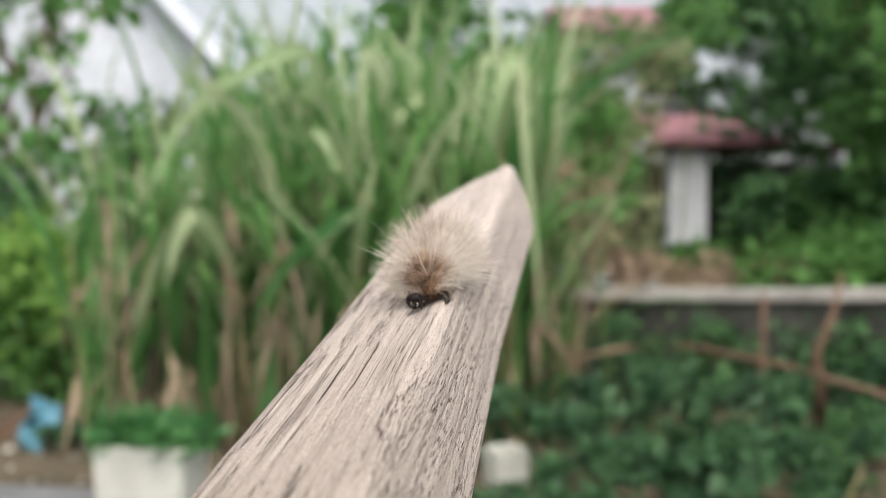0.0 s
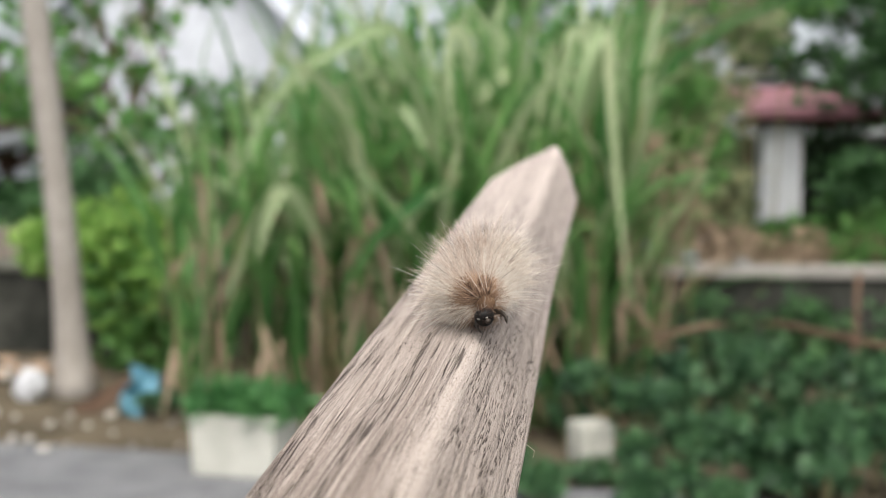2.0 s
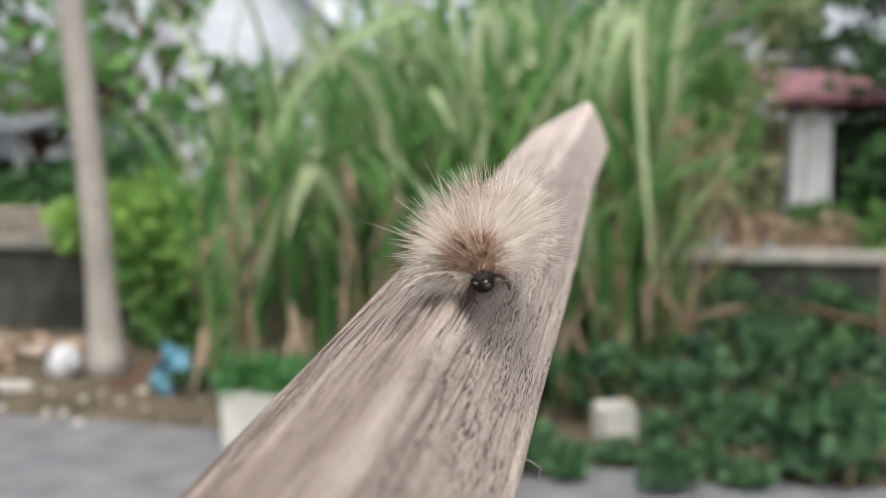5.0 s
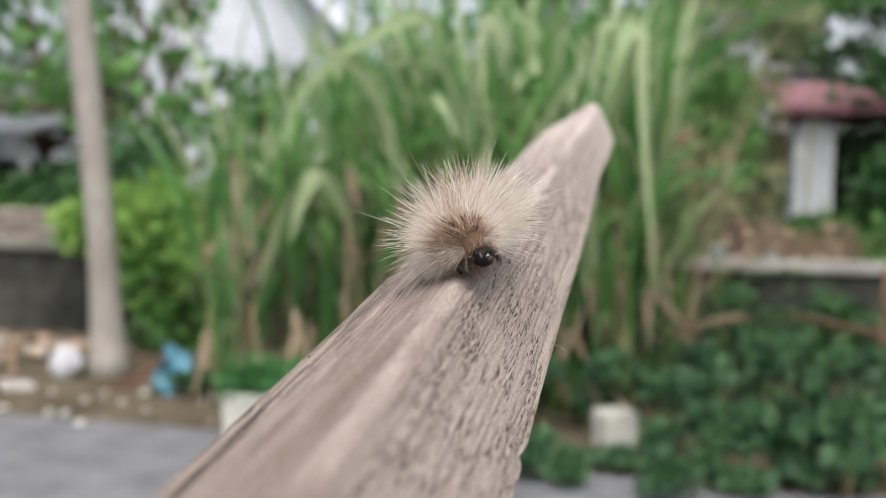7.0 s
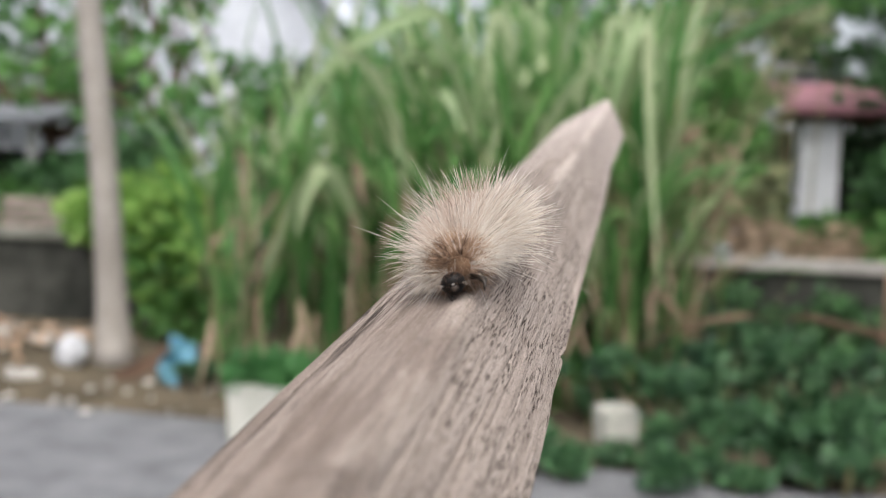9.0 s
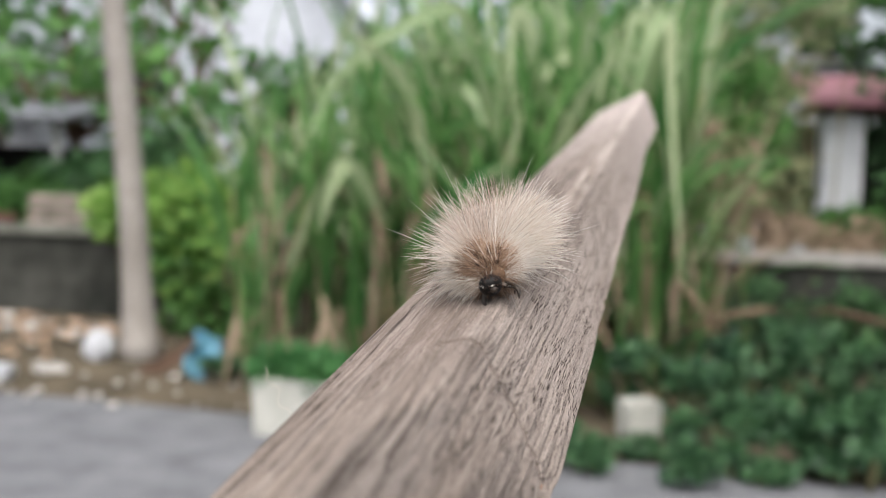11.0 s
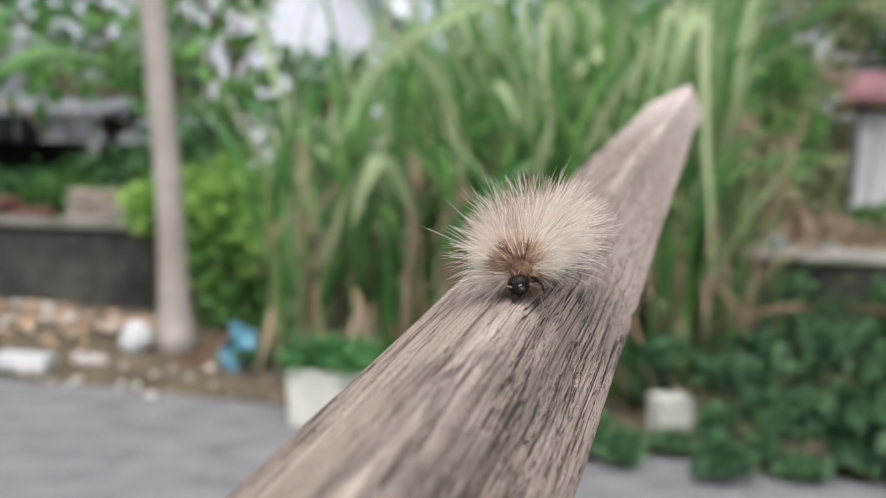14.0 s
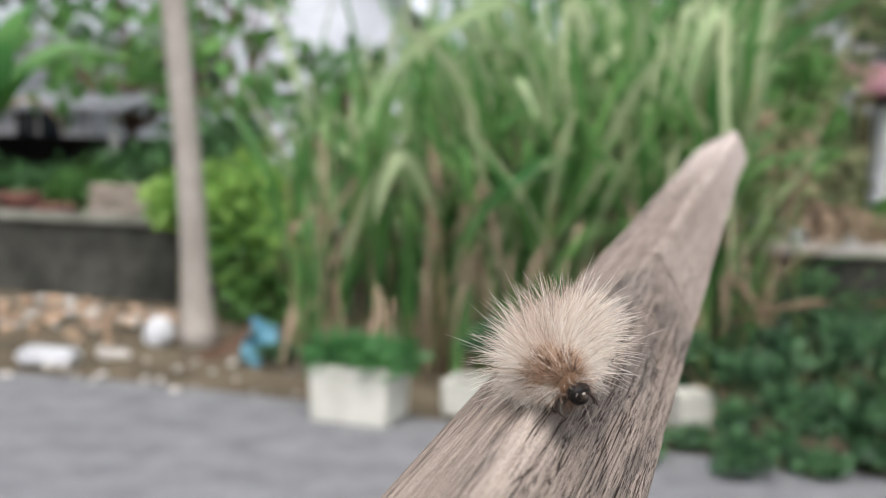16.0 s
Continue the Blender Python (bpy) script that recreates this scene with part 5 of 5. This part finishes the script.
def hairs(rng, count, r, length, width, lift, mat, parent, name, label="", spread=(-100, 100), bend=0.25, rake=0.0):
    """Tapering bristles standing round a body ring of radius r whose axis is y."""
    verts, faces = [], []
    for k in range(count):
        a = radians(spread[0] + (spread[1] - spread[0]) * rng.random())
        rad = np.array((math.sin(a), 0, math.cos(a)))
        y0 = (rng.random() - 0.5) * GAP * 1.6
        d = rad * lift + np.array((0, rng.normal() * 0.42 + rake, 0)) + rng.normal(size=3) * 0.36
        if rake > 0.4:
            d[1] = max(d[1], 0.15)
        d /= np.linalg.norm(d)
        L = length * (0.45 + 0.8 * rng.random() ** 1.7)
        p0 = rad * r * 0.93 + np.array((0, y0, 0))
        sag = np.array((0, 0, -1)) * bend * L * (0.3 + 0.7 * rng.random()) * 0.4
        pts = [p0, p0 + d * L * 0.8 + sag * 0.6, p0 + d * L + sag]
        side = np.cross(d, rng.normal(size=3))
        side /= np.linalg.norm(side)
        up = np.cross(d, side)
        o = len(verts)
        for p, w in zip(pts[:2], (width, width * 0.75)):
            for q in range(3):
                t = 2 * math.pi * q / 3
                verts.append(p + (side * math.cos(t) + up * math.sin(t)) * w)
        verts.append(pts[2])
        for q in range(3):
            q2 = (q + 1) % 3
            faces += [(o + q, o + q2, o + 3 + q2, o + 3 + q), (o + 3 + q, o + 3 + q2, o + 6)]
    return obj(name, verts, faces, mat, parent, label, smooth=True)


def bristle_cap(rng, count, r, length, width, mat, parent, name, label, cone):
    """Short bristles over the rounded front of a ring, fanning forwards."""
    verts, faces = [], []
    for k in range(count):
        u = rng.normal(size=3)
        u[1] = -abs(u[1])
        u[2] += 0.35
        u /= np.linalg.norm(u)
        p0 = u * r * np.array((1.0, 0.75, 1.0))
        d = u * np.array((1.0, cone, 1.0)) + rng.normal(size=3) * 0.25
        d /= np.linalg.norm(d)
        L = length * (0.5 + 0.7 * rng.random())
        side = np.cross(d, rng.normal(size=3))
        side /= np.linalg.norm(side)
        up = np.cross(d, side)
        o = len(verts)
        for q in range(3):
            t = 2 * math.pi * q / 3
            verts.append(p0 + (side * math.cos(t) + up * math.sin(t)) * width)
        verts.append(p0 + d * L)
        faces += [(o, o + 1, o + 3), (o + 1, o + 2, o + 3), (o + 2, o, o + 3)]
    return obj(name, verts, faces, mat, parent, label)


def ring_mesh(rng, r, length):
    """One plump body ring with low warts."""
    verts, faces = [], []
    n, m = 20, 7
    for j in range(m + 1):
        s = j / m
        y = (s - 0.5) * length * 1.12
        rr = r * (0.86 + 0.14 * math.sin(math.pi * s))
        for k in range(n):
            a = 2 * math.pi * k / n
            w = 1 + 0.06 * max(0, math.cos(5 * a)) * math.sin(math.pi * s)
            verts.append((rr * w * math.sin(a), y, rr * w * math.cos(a) * 0.95))
    for j in range(m):
        for k in range(n):
            faces.append((j * n + k, j * n + (k + 1) % n, (j + 1) * n + (k + 1) % n, (j + 1) * n + k))
    faces += [tuple(range(n))[::-1], tuple(range(m * n, (m + 1) * n))]
    return verts, faces


def caterpillar():
    rng = np.random.default_rng(77)
    e = empty("caterpillar", 0, 0, 0)
    tagged(e, "cream long-haired caterpillar with a shiny black head on the batten", "caterpillar")
    rings = []
    for k in range(SEG):
        r = 0.0018 if 1 < k < SEG - 1 else (0.0011 if k == 0 else 0.0015)
        r += 0.0003 * math.sin(math.pi * k / (SEG - 1))
        v, f = ring_mesh(rng, r, GAP)
        s = obj("body_segment", v, f, M_SKIN if k else M_COLLAR, e)
        if k > 1:
            rake = 0.12 if k > 4 else 0.75
            for sx in (-1, 1):
                hairs(rng, 150, r, 0.0058, 0.000027, 1.0, M_HAIR, s, "hair", "cream side bristles", (sx * 72 - 33, sx * 72 + 33), 0.3, rake)
                hairs(rng, 900, r, 0.0034, 0.000013, 1.0, M_FLUFF, s, "fluff", "soft cream fluff", (sx * 70 - 44, sx * 70 + 40), 0.35, rake)
            hairs(rng, 95, r, 0.0058, 0.000026, 1.0, M_BACK, s, "back_hair", "pinkish tan bristles of the back", (-50, 50), 0.15, rake)
            hairs(rng, 600, r, 0.0033, 0.000014, 1.0, M_BACK, s, "back_fluff", "soft tan fluff of the back", (-48, 48), 0.15, rake)
            hairs(rng, 24, r, 0.0056, 0.000022, 1.0, M_GREYHAIR, s, "dark_hair", "grey-brown bristles", (-75, 75), 0.1, rake)
        else:
            for sx in (-1, 1):
                hairs(rng, 34, r, 0.0034, 0.000022, 1.0, M_HAIR, s, "hair", "cream side bristles", (sx * 98 - 18, sx * 98 + 18), 0.3, 0.3)
                hairs(rng, 60, r, 0.0026, 0.000013, 1.0, M_FLUFF, s, "fluff", "soft cream fluff", (sx * 98 - 18, sx * 98 + 18), 0.3, 0.3)
        hairs(rng, 6, r, 0.0080, 0.000027, 1.0, M_HAIR, s, "long_hair", "long pale bristles", (-95, 60), 0.2)
        # compact round tuft over the head, tan with two dark spots
        if k < 3:
            hairs(rng, 200, r, 0.0013, 0.000034, 1.0, M_TUFT, s, "tuft", "short tan tuft", (-60, 60), 0.1, -0.5)
        if k == 0:
            bristle_cap(rng, 420, r, 0.0013, 0.000030, M_TUFT, s, "front_tuft", "tan bristles over the head", 0.7)
            hairs(rng, 200, r, 0.0016, 0.000028, 0.8, M_TUFT, s, "collar", "tan collar behind the head", (-115, 115), 0.1, -0.9)
        if k in (1, 2):
            bristle_cap(rng, 1500, r * 1.2, 0.0015, 0.000025, M_TUFT, s, "front_tuft", "tan bristles of the front tuft", 1.1)
            bristle_cap(rng, 130, r * 1.12, 0.0015, 0.000030, M_DARKTUFT, s, "front_dark_tuft", "dark bristles of the front tuft", 1.1)
        if k in (0, 1):
            for a in (-24, 24):
                hairs(rng, 46, r, 0.0016, 0.000042, 1.0, M_DARKTUFT, s, "dark_tuft", "dark brown tuft", (a - 11, a + 11), 0.1, -0.7)
        if k in (6, 7, 8):
            hairs(rng, 30, r, 0.0048, 0.000028, 1.0, M_TUFT, s, "tuft", "brown back tuft", (-12, 38), 0.1)
        rings.append(s)
        if k in (3, 4, 5, 6, 10):
            for sx in (-1, 1):
                v, f = tube([(sx * 0.0007, 0, -r * 0.7), (sx * 0.0010, 0, -r - 0.0004)], [0.0005, 0.00035], 8)
                obj("proleg", v, f, M_SKIN, s)
    head = new("head")
    bm = bmesh.new()
    bmesh.ops.create_uvsphere(bm, u_segments=20, v_segments=14, radius=1)
    for v in bm.verts:
        x, y, z = v.co
        cleft = 1 - 0.22 * math.exp(-(x / 0.16) ** 2) * max(0, z)
        lump = 1 + 0.07 * noise.noise(Vector((x, y, z)) * 2.6)
        v.co = Vector((x * 0.00112 * cleft, y * 0.0008, z * (0.00090 if z > 0 else 0.00115) * cleft)) * lump * 0.93
    me = bpy.data.meshes.new("head")
    bm.to_mesh(me)
    bm.free()
    me.polygons.foreach_set("use_smooth", [True] * len(me.polygons))
    me.materials.append(M_HEAD)
    bpy.data.objects.remove(head)
    head = new("head", me)
    head.parent = e
    head["label"] = "shiny black head"
    # the pale spot on the face paints a glint of light; below it the mouth
    for nm, c, s, mat in (("face_glint", (0, -0.00076, -0.00022), (0.00016, 0.00008, 0.00005), M_GLINT), ("mouth", (0, -0.00072, -0.0006), (0.00034, 0.0003, 0.00026), M_LEG)):
        bm = bmesh.new()
        bmesh.ops.create_uvsphere(bm, u_segments=12, v_segments=8, radius=1, matrix=Matrix.LocRotScale(c, None, s))
        part(nm, bm, mat, head, "glint of light painted pale on the face" if nm == "face_glint" else "", True)
    hairs(rng, 18, 0.0009, 0.0016, 0.000020, 1.0, M_HAIR, head, "hair", "", (-120, 120), 0.0, -1.2)
    bristle_cap(rng, 70, 0.0009, 0.0009, 0.000022, M_DARKTUFT, head, "head_bristles", "short dark bristles", 0.8)
    legs = []
    for i, (k, y) in enumerate(((0, -0.0004), (0, 0.0006), (1, 0.0006))):
        for sx in (-1, 1):
            v, f = tube([(sx * 0.0006, y, -0.0011), (sx * 0.0013, y - 0.0003, -0.0013), (sx * 0.0016, y - 0.0009, -0.0019), (sx * 0.0014, y - 0.0014, -0.0024)], [0.00030, 0.00026, 0.00018, 0.00005], 6)
            legs.append(obj("leg", v, f, M_LEG, rings[k], "thin dark leg"))
    return e, rings, head


CATERPILLAR, RINGS, HEAD = caterpillar()


def motions():
    walk(BATTEN, [(t, stick_pose(t)) for t in TENTHS])
    body = lambda t: glide(CRAWL, t)
    rows = []
    for t in TENTHS:
        y, x, _ = body(t)
        rows.append((t, stick_pose(t) @ pose(x, y + 0.0019, top_z(x, y) + 0.0023)))
    walk(CATERPILLAR, rows)
    speed = 0.0174
    for k, s in enumerate(RINGS):
        rows = []
        for t in TENTHS:
            y, x, swing = body(t)
            xo = body(max(t - k * GAP / speed, 0))[1] - x if t > k * GAP / speed else -0.00014 * k
            near = max(0, 1 - k / 3.2)
            wave = 0.00028 * math.sin(2 * math.pi * (t * 1.6 + k / 6.5))
            squash = 0.00016 * math.sin(2 * math.pi * (t * 1.6 + k / 6.5) + 1.2)
            rows.append((t, pose(xo * 0.5 + (0.0012 + swing * 0.4) * near, k * GAP + squash, wave - 0.0002, 0, 0, math.degrees(math.atan2(swing, 0.006)) * 0.8 * near)))
        walk(s, rows)
    rows = []
    for t in TENTHS:
        y, x, swing = body(t)
        rows.append((t, pose(swing, -0.0017 + 0.0004 * math.sin(t * 9), -0.0009 + 0.00015 * math.sin(t * 7), -12, 0, math.degrees(math.atan2(swing, 0.004)))))
    walk(HEAD, rows)


motions()
